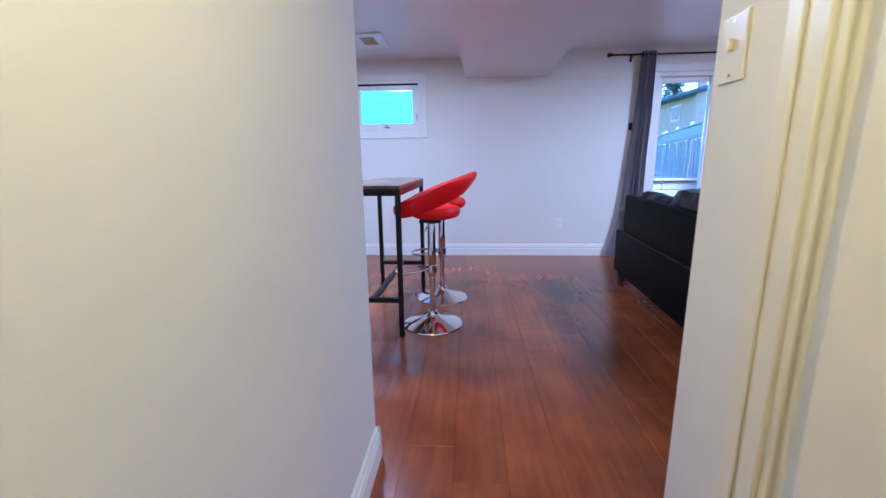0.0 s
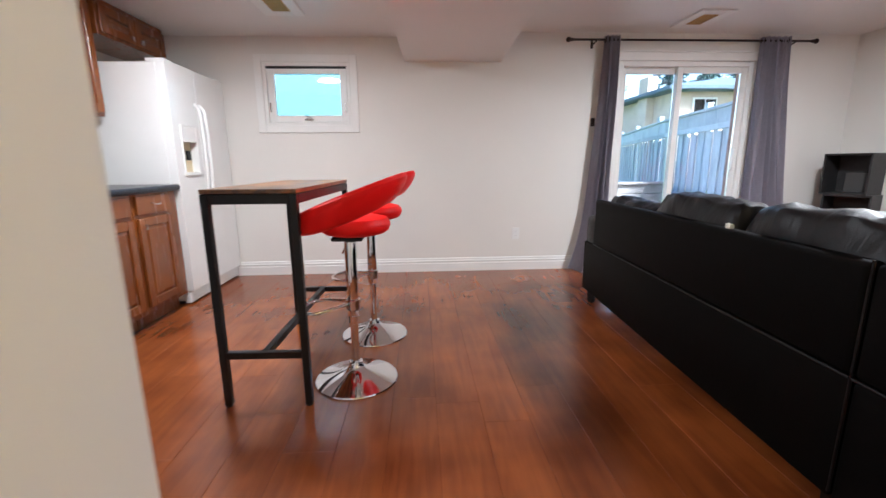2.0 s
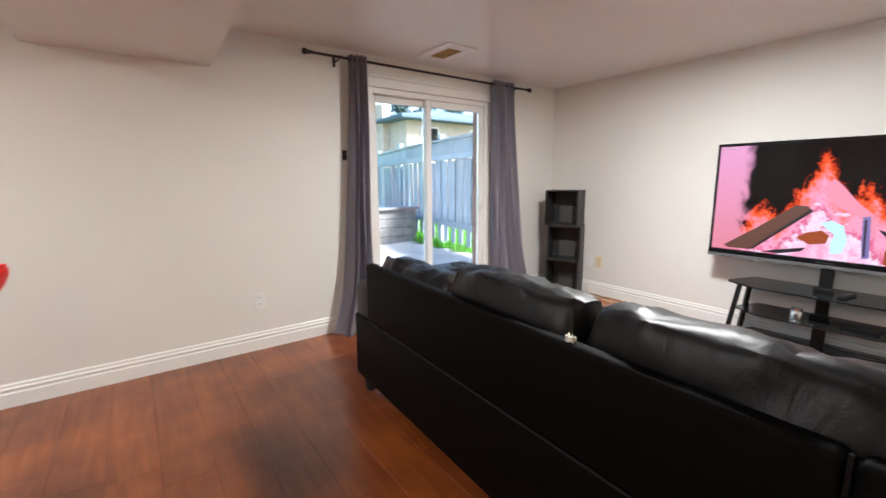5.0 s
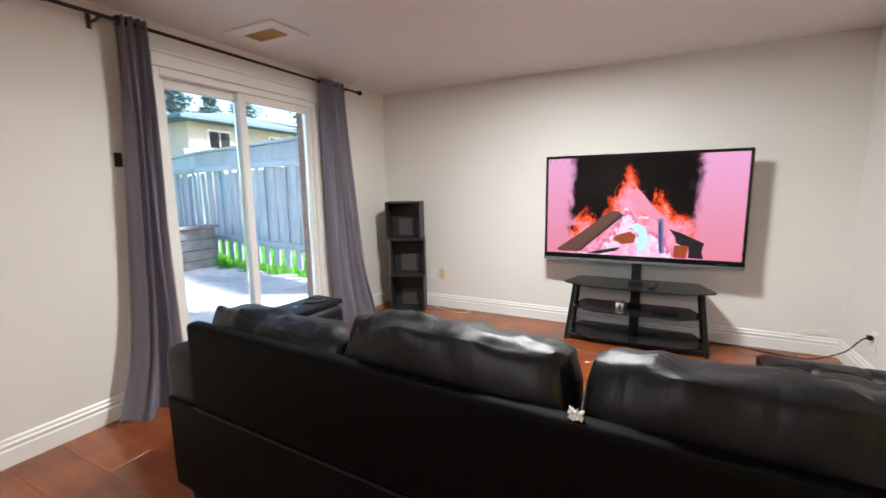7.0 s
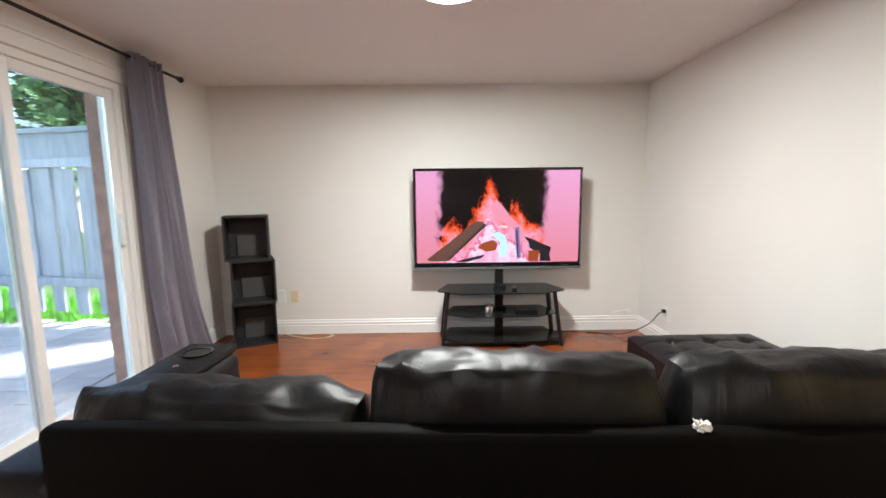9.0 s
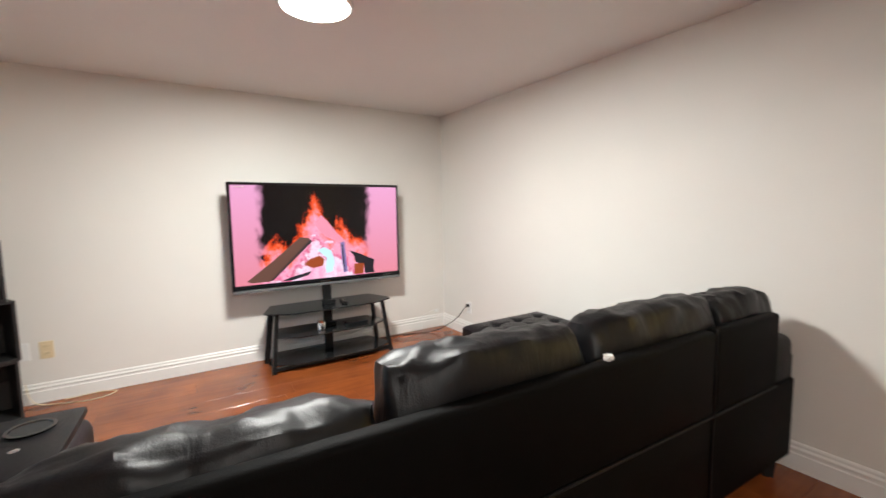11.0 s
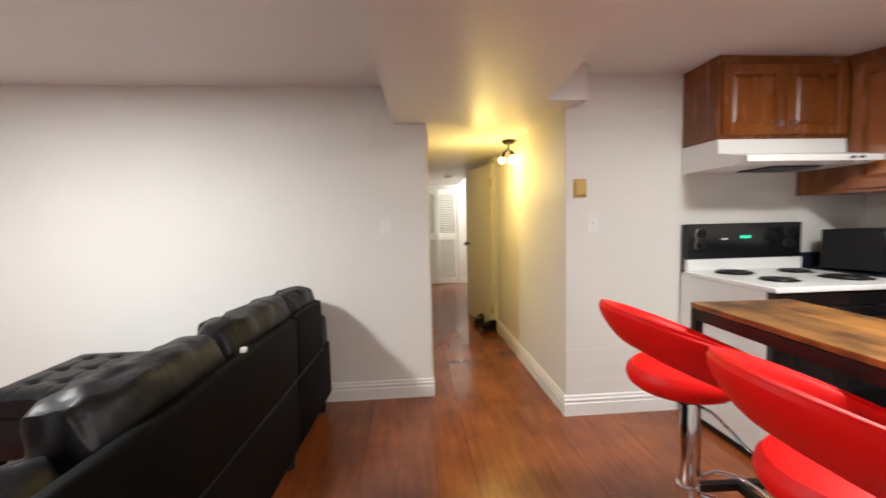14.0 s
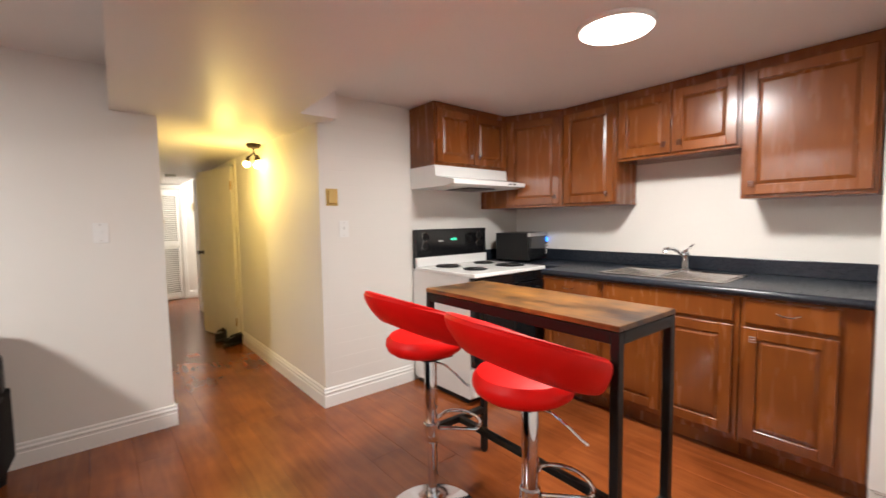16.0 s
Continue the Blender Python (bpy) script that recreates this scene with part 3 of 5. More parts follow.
def sofa():
    s = thing("sectional_sofa", "black leather sectional sofa with loose back cushions and a cloth back", "sofa", (1.140, 0.80, 0.0), -2.6)
    L = 2.80
    # local x: from the back to the seat; local y: along the back
    part("back", boxes((0.0, 0.21, 0.47, 0.055, 0.695, 0.785), (0.0, 0.705, 0.47, 0.055, L - 0.22, 0.785), bevel=0.018, seg=3), FABRIC, s, "black cloth back frame", smooth=True)
    part("lower_back", boxes((0.006, 0.02, 0.10, 0.15, 0.695, 0.463), (0.006, 0.705, 0.10, 0.15, L - 0.03, 0.463), bevel=0.010, seg=2), FABRIC, s, "black lower back panel", smooth=True)
    bm = bmesh.new()
    tube(bm, [(0.004, 0.21, 0.468), (0.004, 0.695, 0.468)], 0.005, 8)
    tube(bm, [(0.004, 0.705, 0.468), (0.004, L - 0.22, 0.468)], 0.005, 8)
    tube(bm, [(0.004, 0.70, 0.12), (0.004, 0.70, 0.79)], 0.004, 8)
    part("piping", bm, LEATHER, s, "raised black seam piping", smooth=True)
    part("seat_frame", boxes((0.15, 0.21, 0.10, 0.88, L - 0.22, 0.30), bevel=0.015, seg=2), LEATHER, s, smooth=True)
    for k, (a, b) in enumerate(((0.22, 0.62), (0.63, 1.24), (1.25, 1.92), (1.93, 2.57))):
        pillow(bm := bmesh.new(), 0.53, (a + b) / 2, 0.375, 0.74, b - a, 0.17, k + 20, 0.006)
        part("seat_cushion", bm, CREASED, s, "black leather seat cushion", smooth=True)
    for name, y0, y1 in (("arm", L - 0.22, L), ("arm", 0.0, 0.21)):
        bm = bmesh.new()
        box(bm, 0.02, y0, 0.10, 0.80, y1, 0.655, bevel=0.045, seg=4)
        arm = part(name, bm, LEATHER, s, "padded black leather arm", smooth=True)
        bm = bmesh.new()
        if y0 > 1:
            box(bm, 0.42, y0 + 0.015, 0.65, 0.795, y1 - 0.015, 0.675, bevel=0.008, seg=2)
            part("console", bm, LEATHER, arm, "leather console top with a cup holder", smooth=True)
            bm = bmesh.new()
            lathe(bm, [(0.050, 0.674), (0.052, 0.681), (0.044, 0.681), (0.042, 0.6765), (0.041, 0.6765)], (0.69, (y0 + y1) / 2, 0))
            part("cup_ring", bm, BLACK_GLOSS, arm, "shiny black cup holder ring", smooth=True)
            # no real hollow: a flat black disc gives the shade inside the ring
            bm = bmesh.new()
            lathe(bm, [(0.042, 0.675), (0.042, 0.6772)], (0.69, (y0 + y1) / 2, 0))
            part("cup_shade_disc", bm, SHADE_BLACK, arm, "flat black disc painted as the shaded hollow of the cup holder")
            bm = bmesh.new()
            lathe(bm, [(0.011, 0.674), (0.011, 0.678), (0.007, 0.680)], (0.57, (y0 + y1) / 2, 0), 16)
            part("button", bm, CHROME, arm, "small round chrome button", smooth=True)
        else:
            box(bm, 0.03, -0.012, 0.40, 0.09, 0.002, 0.56, bevel=0.01, seg=2)
            part("side_pad", bm, LEATHER, arm, "small black side pocket", smooth=True)
    for x in (0.06, 0.74):
        for y in (0.10, 0.74, L - 0.10):
            bm = bmesh.new()
            cyl(bm, (x, y, 0.0), (x, y, 0.105), 0.026, 0.036, 4)
            part("foot", bm, BLACK_METAL, s, "short black tapered foot")
    for k, (a, b, z) in enumerate(((0.10, 0.53, 0.632), (0.545, 1.270, 0.650), (1.285, 1.93, 0.646), (1.945, 2.63, 0.572))):
        bm = bmesh.new()
        pillow(bm, 0, 0, 0, 0.215, b - a + 0.005, 0.48, k + 1, 0.0062)
        o = part("back_cushion", bm, CREASED, s, "puffy creased black leather back cushion", smooth=True)
        o.matrix_local = pose(0.143, (a + b) / 2, z, 2.0 if k == 3 else 0, 7, 0)
        bm = bmesh.new()
        w, h = (b - a) / 2 - 0.045, 0.2
        pts = []
        for j in range(41):
            u = -1 + j / 20
            pts.append((-0.045 + 0.012 * math.sin(5 * u + k), w * u, 0.207 - 0.05 * abs(u) ** 6 + 0.006 * math.sin(11 * u + 2 * k)))
        tube(bm, pts, 0.0045, 6)
        part("seam", bm, LEATHER, o, "raised seam of the cushion", smooth=True)
    return s


sofa()
bm = bmesh.new()
pillow(bm, 0, 0, 0, 0.018, 0.026, 0.016, 3, 0.003)
tissue = mesh_of("tissue", bm, TRIM, True)
for y in (2.06,):
    o = new("tissue", tissue)
    o.matrix_world = pose(1.222, y, 0.792)
    tagged(o, "small crumpled white tissue on the black sofa back", "tissue")


def ottoman():
    t = thing("ottoman", "square black leather ottoman with a button-tufted top", "ottoman", (2.46, 1.115, 0))
    part("base", boxes((-0.31, -0.35, 0.09, 0.31, 0.35, 0.32), bevel=0.02, seg=2), LEATHER, t, smooth=True)
    bm = bmesh.new()
    n = 48
    grid = {}
    tufts = [(x, y) for x in (-0.16, 0.0, 0.16) for y in (-0.2, 0.0, 0.2)]
    for i in range(n + 1):
        for j in range(n + 1):
            x, y = -0.325 + 0.65 * i / n, -0.36 + 0.72 * j / n
            e = max(abs(x) / 0.325, abs(y) / 0.36)
            z = 0.45 - 0.035 * e ** 10 - 0.03 * sum(math.exp(-((x - a) ** 2 + (y - b) ** 2) / 0.0011) for a, b in tufts)
            z -= 0.006 * math.exp(-(min(abs(x - a) for a in (-0.16, 0, 0.16)) / 0.008) ** 2) + 0.006 * math.exp(-(min(abs(y - a) for a in (-0.2, 0, 0.2)) / 0.008) ** 2)
            grid[i, j] = bm.verts.new((x, y, z))
    for i in range(n):
        for j in range(n):
            bm.faces.new((grid[i, j], grid[i + 1, j], grid[i + 1, j + 1], grid[i, j + 1]))
    edge = [e for e in bm.edges if e.is_boundary]
    ext = bmesh.ops.extrude_edge_only(bm, edges=edge)["geom"]
    for v in ext:
        if isinstance(v, bmesh.types.BMVert):
            v.co.z = 0.325
    part("tufted_top", bm, LEATHER, t, "button-tufted black leather top", smooth=True)
    for a, b in tufts:
        bm = bmesh.new()
        lathe(bm, [(0.012, 0), (0.012, 0.003), (0.006, 0.007)], (a, b, 0.418), 12)
        part("button", bm, LEATHER, t)
    for x in (-0.27, 0.27):
        for y in (-0.30, 0.30):
            bm = bmesh.new()
            cyl(bm, (x, y, 0), (x, y, 0.095), 0.02, 0.03, 12)
            part("foot", bm, BLACK_METAL, t, "short black foot")


ottoman()

# ---- bar table and stools ----


def bar_table():
    t = thing("bar_table", "narrow bar table with rustic brown top on black steel frame", "table", (-0.62, 2.725, 0), -1.8)
    hx, hy = 0.190, 0.495
    part("tabletop", boxes((-hx, -hy, 0.927, hx, hy, 0.945), bevel=0.0015), RUSTIC, t, "rustic brown board top")
    w = 0.03
    for sx in (-1, 1):
        part("apron", boxes((sx * (hx - w / 2) - w / 2, -hy + w, 0.885, sx * (hx - w / 2) + w / 2, hy - w, 0.925), bevel=0.002), BLACK_METAL, t, "black steel rail")
        for sy in (-1, 1):
            part("leg", boxes((sx * (hx - w / 2) - w / 2, sy * (hy - w / 2) - w / 2, 0.006, sx * (hx - w / 2) + w / 2, sy * (hy - w / 2) + w / 2, 0.925), bevel=0.002), BLACK_METAL, t, "square black steel leg")
            bm = bmesh.new()
            cyl(bm, (sx * (hx - w / 2), sy * (hy - w / 2), 0), (sx * (hx - w / 2), sy * (hy - w / 2), 0.008), 0.013, n=12)
            part("foot", bm, BLACK_METAL, t)
    for sy in (-1, 1):
        y = sy * (hy - w / 2)
        part("end_rail", boxes((-hx + w, y - w / 2, 0.885, hx - w, y + w / 2, 0.925), bevel=0.002), BLACK_METAL, t)
        part("stretcher", boxes((-hx + w, y - w / 2, 0.225, hx - w, y + w / 2, 0.255), bevel=0.002), BLACK_METAL, t, "black steel stretcher")
    part("long_stretcher", boxes((-w / 2, -hy + w, 0.225, w / 2, hy - w, 0.255), bevel=0.002), BLACK_METAL, t, "long black steel stretcher")


bar_table()


def stool(at, rz, label):
    s = thing("bar_stool", label, "stool", at, rz, group="stools at the bar table")
    bm = bmesh.new()
    lathe(bm, [(0.198, 0.0), (0.200, 0.004), (0.197, 0.009), (0.17, 0.017), (0.12, 0.032), (0.075, 0.050), (0.045, 0.066), (0.034, 0.080), (0.031, 0.095)], n=64)
    part("base", bm, CHROME, s, "polished chrome trumpet base", smooth=True)
    bm = bmesh.new()
    cyl(bm, (0, 0, 0.09), (0, 0, 0.46), 0.019, n=32)
    part("piston", bm, CHROME, s, "thin chrome piston", smooth=True)
    bm = bmesh.new()
    lathe(bm, [(0.024, 0.33), (0.027, 0.335), (0.027, 0.697), (0.024, 0.703)], n=32)
    part("pole", bm, CHROME, s, "chrome gas lift pole", smooth=True)
    bm = bmesh.new()
    lathe(bm, [(0.030, 0.360), (0.033, 0.363), (0.033, 0.410), (0.030, 0.413)], n=32)
    loop = [(-0.02, 0.028, 0.392)]
    for k in range(21):
        a = math.pi / 2 + math.pi * k / 20
        loop.append((-0.155 + 0.085 * math.cos(a), 0.105 * math.sin(a), 0.372))
    loop.append((-0.02, -0.028, 0.392))
    tube(bm, loop, 0.008, 10)
    part("footrest", bm, CHROME, s, "looped chrome footrest", smooth=True)
    bm = bmesh.new()
    tube(bm, [(0.0, 0.02, 0.684), (-0.025, 0.07, 0.675), (-0.05, 0.115, 0.640), (-0.068, 0.145, 0.610), (-0.078, 0.162, 0.600)], 0.0045, 8)
    part("lever", bm, CHROME, s, "thin height lever", smooth=True)
    part("mount", boxes((-0.07, -0.07, 0.700, 0.07, 0.07, 0.717), bevel=0.004), BLACK_METAL, s, "black seat plate")
    bm = bmesh.new()
    lathe(bm, [(0.05, 0.720), (0.105, 0.723), (0.135, 0.731), (0.153, 0.744), (0.161, 0.763), (0.158, 0.782), (0.145, 0.799), (0.10, 0.810), (0.0, 0.814)], (0.028, 0, 0), 48)
    part("seat", bm, RED, s, "round red leather seat cushion", smooth=True)
    # wrap-around back: a padded band that rises from the front of the seat to the back
    bm = bmesh.new()
    n, m = 72, 16
    rings = []
    for i in range(n):
        a = 2 * math.pi * i / n
        c = (1 + math.cos(a)) / 2
        lift = c ** 1.08
        half = 0.036 + 0.042 * c ** 0.6
        thick = 0.020 + 0.006 * c
        r = 0.214 + 0.002 * c
        zc = 0.768 + 0.165 * lift
        tilt = radians(12 + 22 * c)
        ring = []
        for k in range(m):
            b = 2 * math.pi * k / m
            u = thick * math.copysign(abs(math.cos(b)) ** 0.8, math.cos(b))
            w = half * math.copysign(abs(math.sin(b)) ** 0.85, math.sin(b))
            rr = r + u * math.cos(tilt) + w * math.sin(tilt)
            zz = zc - u * math.sin(tilt) + w * math.cos(tilt)
            ring.append(bm.verts.new((rr * math.cos(a) * 1.02, rr * math.sin(a), zz)))
        rings.append(ring)
    for i in range(n):
        p, q = rings[i], rings[(i + 1) % n]
        for k in range(m):
            bm.faces.new((p[k], p[(k + 1) % m], q[(k + 1) % m], q[k]))
    back = part("backrest", bm, RED, s, "red leather wrap-around back", smooth=True)
    bm = bmesh.new()
    pts = []
    for i in range(n):
        a = 2 * math.pi * i / n
        c = (1 + math.cos(a)) / 2
        half, r, zc, tilt = 0.036 + 0.042 * c ** 0.6, 0.214 + 0.002 * c, 0.768 + 0.165 * c ** 1.08, radians(12 + 22 * c)
        rr = r + half * math.sin(tilt)
        pts.append((rr * math.cos(a) * 1.02, rr * math.sin(a), zc + half * math.cos(tilt)))
    tube(bm, pts, 0.003, 6, closed=True)
    part("piping", bm, RED, back, "red leather edge seam", smooth=True)
    return s


stool((-0.285, 2.455, 0), -3, "red leather bar stool on a chrome base at the bar table")
stool((-0.255, 3.005, 0), -7, "red leather bar stool on a chrome base beside the other stool")

# ---- television, stand and shelf ----


def fire_screen():
    m = bpy.data.materials.new("fire_picture")
    m.use_nodes = True
    nt = m.node_tree
    N, L = nt.nodes, nt.links
    b = N["Principled BSDF"]
    co = N.new("ShaderNodeTexCoord")
    sep = N.new("ShaderNodeSeparateXYZ")
    L.new(co.outputs["Generated"], sep.inputs[0])

    def math_node(op, a, b_=None):
        q = N.new("ShaderNodeMath")
        q.operation = op
        q.use_clamp = False
        for k, v in enumerate((a, b_)):
            if v is None:
                continue
            if isinstance(v, (int, float)):
                q.inputs[k].default_value = v
            else:
                L.new(v, q.inputs[k])
        return q.outputs[0]

    u, v = sep.outputs["Y"], sep.outputs["Z"]
    sc = N.new("ShaderNodeMapping")
    sc.inputs["Scale"].default_value = (1, 9, 3.6)
    L.new(co.outputs["Generated"], sc.inputs["Vector"])
    no = N.new("ShaderNodeTexNoise")
    no.inputs["Scale"].default_value, no.inputs["Detail"].default_value, no.inputs["Distortion"].default_value = 1.3, 5, 0.9
    L.new(sc.outputs[0], no.inputs["Vector"])
    n = math_node("SUBTRACT", no.outputs["Fac"], 0.5)
    fine = N.new("ShaderNodeTexNoise")
    fine.inputs["Scale"].default_value, fine.inputs["Detail"].default_value, fine.inputs["Distortion"].default_value = 5.5, 4, 2.0
    L.new(sc.outputs[0], fine.inputs["Vector"])
    n2 = math_node("SUBTRACT", fine.outputs["Fac"], 0.5)
    hill = None
    for at, top, slope in ((0.55, 0.90, 3.1), (0.77, 0.50, 1.7), (0.42, 0.66, 1.5), (0.19, 0.46, 3.0)):
        one = math_node("SUBTRACT", top, math_node("MULTIPLY", math_node("ABSOLUTE", math_node("SUBTRACT", u, at)), slope))
        hill = one if hill is None else math_node("MAXIMUM", hill, one)
    flame = math_node("ADD", math_node("SUBTRACT", hill, v), math_node("MULTIPLY", n, 0.55))
    flame = math_node("ADD", flame, math_node("MULTIPLY", n2, 0.34))
    ramp = N.new("ShaderNodeValToRGB")
    el = ramp.color_ramp.elements
    el[0].position, el[0].color = 0.0, (0.004, 0.0015, 0.0015, 1)
    el[1].position, el[1].color = 1.0, (1.0, 0.72, 0.88, 1)
    for p, c in ((0.03, (0.06, 0.006, 0.003, 1)), (0.09, (0.85, 0.06, 0.01, 1)), (0.15, (1.0, 0.16, 0.06, 1)), (0.22, (1.0, 0.26, 0.32, 1)), (0.34, (1.0, 0.42, 0.60, 1)), (0.44, (0.75, 0.10, 0.22, 1)), (0.52, (1.0, 0.80, 0.95, 1)), (0.72, (1.0, 0.36, 0.55, 1))):
        e = el.new(p)
        e.color = c
    L.new(flame, ramp.inputs["Fac"])
    side = N.new("ShaderNodeMapRange")
    side.interpolation_type = "SMOOTHSTEP"
    side.inputs["From Min"].default_value, side.inputs["From Max"].default_value = 0.29, 0.35
    e1 = math_node("ABSOLUTE", math_node("SUBTRACT", u, 0.535))
    L.new(math_node("ADD", e1, math_node("MULTIPLY", n, 0.13)), side.inputs["Value"])
    mix = N.new("ShaderNodeMix")
    mix.data_type = "RGBA"
    L.new(side.outputs["Result"], mix.inputs[0])
    L.new(ramp.outputs["Color"], mix.inputs[6])
    edge = N.new("ShaderNodeValToRGB")
    edge.color_ramp.elements[0].color, edge.color_ramp.elements[1].color = (0.80, 0.25, 0.32, 1), (0.86, 0.38, 0.62, 1)
    L.new(v, edge.inputs["Fac"])
    L.new(edge.outputs["Color"], mix.inputs[7])
    L.new(mix.outputs[2], b.inputs["Emission Color"])
    b.inputs["Emission Strength"].default_value = 0.27
    b.inputs["Specular IOR Level"].default_value = 0.2
    b.inputs["Base Color"].default_value = (0.005, 0.005, 0.005, 1)
    b.inputs["Roughness"].default_value = 0.15
    return m


def flat(outline, x):
    bm = bmesh.new()
    bm.faces.new([bm.verts.new((x, y, z)) for y, z in outline])
    return bm


def television():
    # local: faces -x, y is the width, z is up
    t = thing("television", "large flat television on its stand showing a log fire", "television", (3.955, 2.065, 0.62))
    W, H = 1.41, 0.845
    part("casing", boxes((0.0, -W / 2, 0, 0.035, W / 2, H), (0.03, -0.45, 0.12, 0.07, 0.45, 0.62), bevel=0.004), BLACK_GLOSS, t, "glossy black casing")
    s = part("screen", boxes((-0.002, -W / 2 + 0.022, 0.055, 0.001, W / 2 - 0.022, H - 0.022)), fire_screen(), t, "lit screen with a pink and orange log fire")
    part("lower_bezel", boxes((-0.006, -W / 2, 0.0, 0.0, W / 2, 0.050), bevel=0.002), BLACK_GLOSS, t)
    part("sill_strip", boxes((-0.010, -W / 2, -0.004, 0.0, W / 2, 0.018), bevel=0.002), material("dark_silver_plastic", (0.12, 0.12, 0.125), 0.3), t, "dark silver lower strip")
    part("badge", boxes((-0.0085, -0.05, 0.028, -0.006, 0.05, 0.036)), STEEL, t, "small plain silver badge")
    part("corner_marks", boxes((-0.0035, 0.58, H - 0.040, -0.002, 0.66, H - 0.034), (-0.0085, -0.60, 0.028, -0.006, -0.53, 0.034)), STEEL, t, "tiny pale print")
    log = glowing("picture_log", (0.115, 0.045, 0.030), 1.0)
    log2 = glowing("picture_ember", (0.30, 0.05, 0.008), 1.0)
    dark = glowing("picture_coal", (0.008, 0.006, 0.012), 1.0)
    hot = glowing("picture_hot", (1.0, 0.62, 0.80), 0.85)
    rnd = random.Random(8)
    for k in range(26):
        y, z = rnd.gauss(-0.06, 0.17), 0.08 + abs(rnd.gauss(0, 0.15))
        if abs(y) + z * 0.9 > 0.52:
            continue
        r = rnd.uniform(0.006, 0.030)
        pts = [(y + r * rnd.uniform(0.5, 1.3) * math.cos(a), z + r * rnd.uniform(0.3, 0.9) * math.sin(a)) for a in [6.283 * j / 8 for j in range(8)]]
        part("glow_patch", flat(pts, -0.0028 - 0.00004 * k), hot, s)
    # u runs from the viewer's left (+y) to the right
    def pts(rows):
        return [(W / 2 - 0.022 - (W - 0.044) * a, 0.055 + (H - 0.077) * b) for a, b in rows]
    pale = glowing("picture_ash_log", (0.80, 0.27, 0.38), 0.95)
    violet = glowing("picture_violet_bark", (0.20, 0.15, 0.36), 1.0)
    white = glowing("picture_white_heat", (0.60, 0.86, 1.0), 0.9)
    for name, rows, x, mat, label in (
        ("log", [(0.06, 0.04), (0.08, 0.02), (0.18, 0.02), (0.42, 0.42), (0.41, 0.45), (0.36, 0.46), (0.21, 0.24)], -0.0045, log, "picture of a brown log"),
        ("log_side", [(0.18, 0.02), (0.20, 0.03), (0.43, 0.41), (0.42, 0.43)], -0.0046, dark, "picture of the log's dark side"),
        ("pale_log", [(0.45, 0.60), (0.49, 0.69), (0.52, 0.64), (0.585, 0.49), (0.64, 0.40), (0.66, 0.22), (0.645, 0.22), (0.60, 0.37), (0.55, 0.42), (0.51, 0.46), (0.47, 0.54)], -0.0044, pale, "picture of a pale burning log"),
        ("white_heat", [(0.46, 0.31), (0.50, 0.34), (0.545, 0.30), (0.565, 0.18), (0.55, 0.07), (0.51, 0.05), (0.505, 0.12), (0.515, 0.22), (0.485, 0.27)], -0.0047, white, "picture of white heat"),
        ("bark", [(0.605, 0.38), (0.63, 0.39), (0.645, 0.05), (0.62, 0.04), (0.61, 0.20)], -0.0048, violet, "picture of violet bark"),
        ("bark_crack", [(0.612, 0.36), (0.620, 0.36), (0.630, 0.06), (0.622, 0.06)], -0.0050, dark, "picture of a dark crack"),
        ("ember", [(0.375, 0.17), (0.41, 0.22), (0.47, 0.25), (0.50, 0.21), (0.49, 0.14), (0.43, 0.12)], -0.0052, log2, "picture of an orange ember"),
        ("coal", [(0.66, 0.29), (0.72, 0.25), (0.83, 0.16), (0.82, 0.07), (0.76, 0.10), (0.70, 0.15), (0.69, 0.22)], -0.0050, dark, "picture of black coal"),
        ("ember", [(0.69, 0.13), (0.76, 0.13), (0.75, 0.01), (0.69, 0.01)], -0.0053, log2, "picture of an orange ember"),
        ("coal", [(0.76, 0.10), (0.82, 0.08), (0.83, 0.01), (0.76, 0.01)], -0.0051, dark, "picture of black coal"),
        ("coal", [(0.24, 0.01), (0.29, 0.04), (0.42, 0.09), (0.40, 0.05), (0.31, 0.01)], -0.0046, dark, "picture of black coal")):
        part(name, flat(pts(rows), x), mat, s, label)
    return t


television()


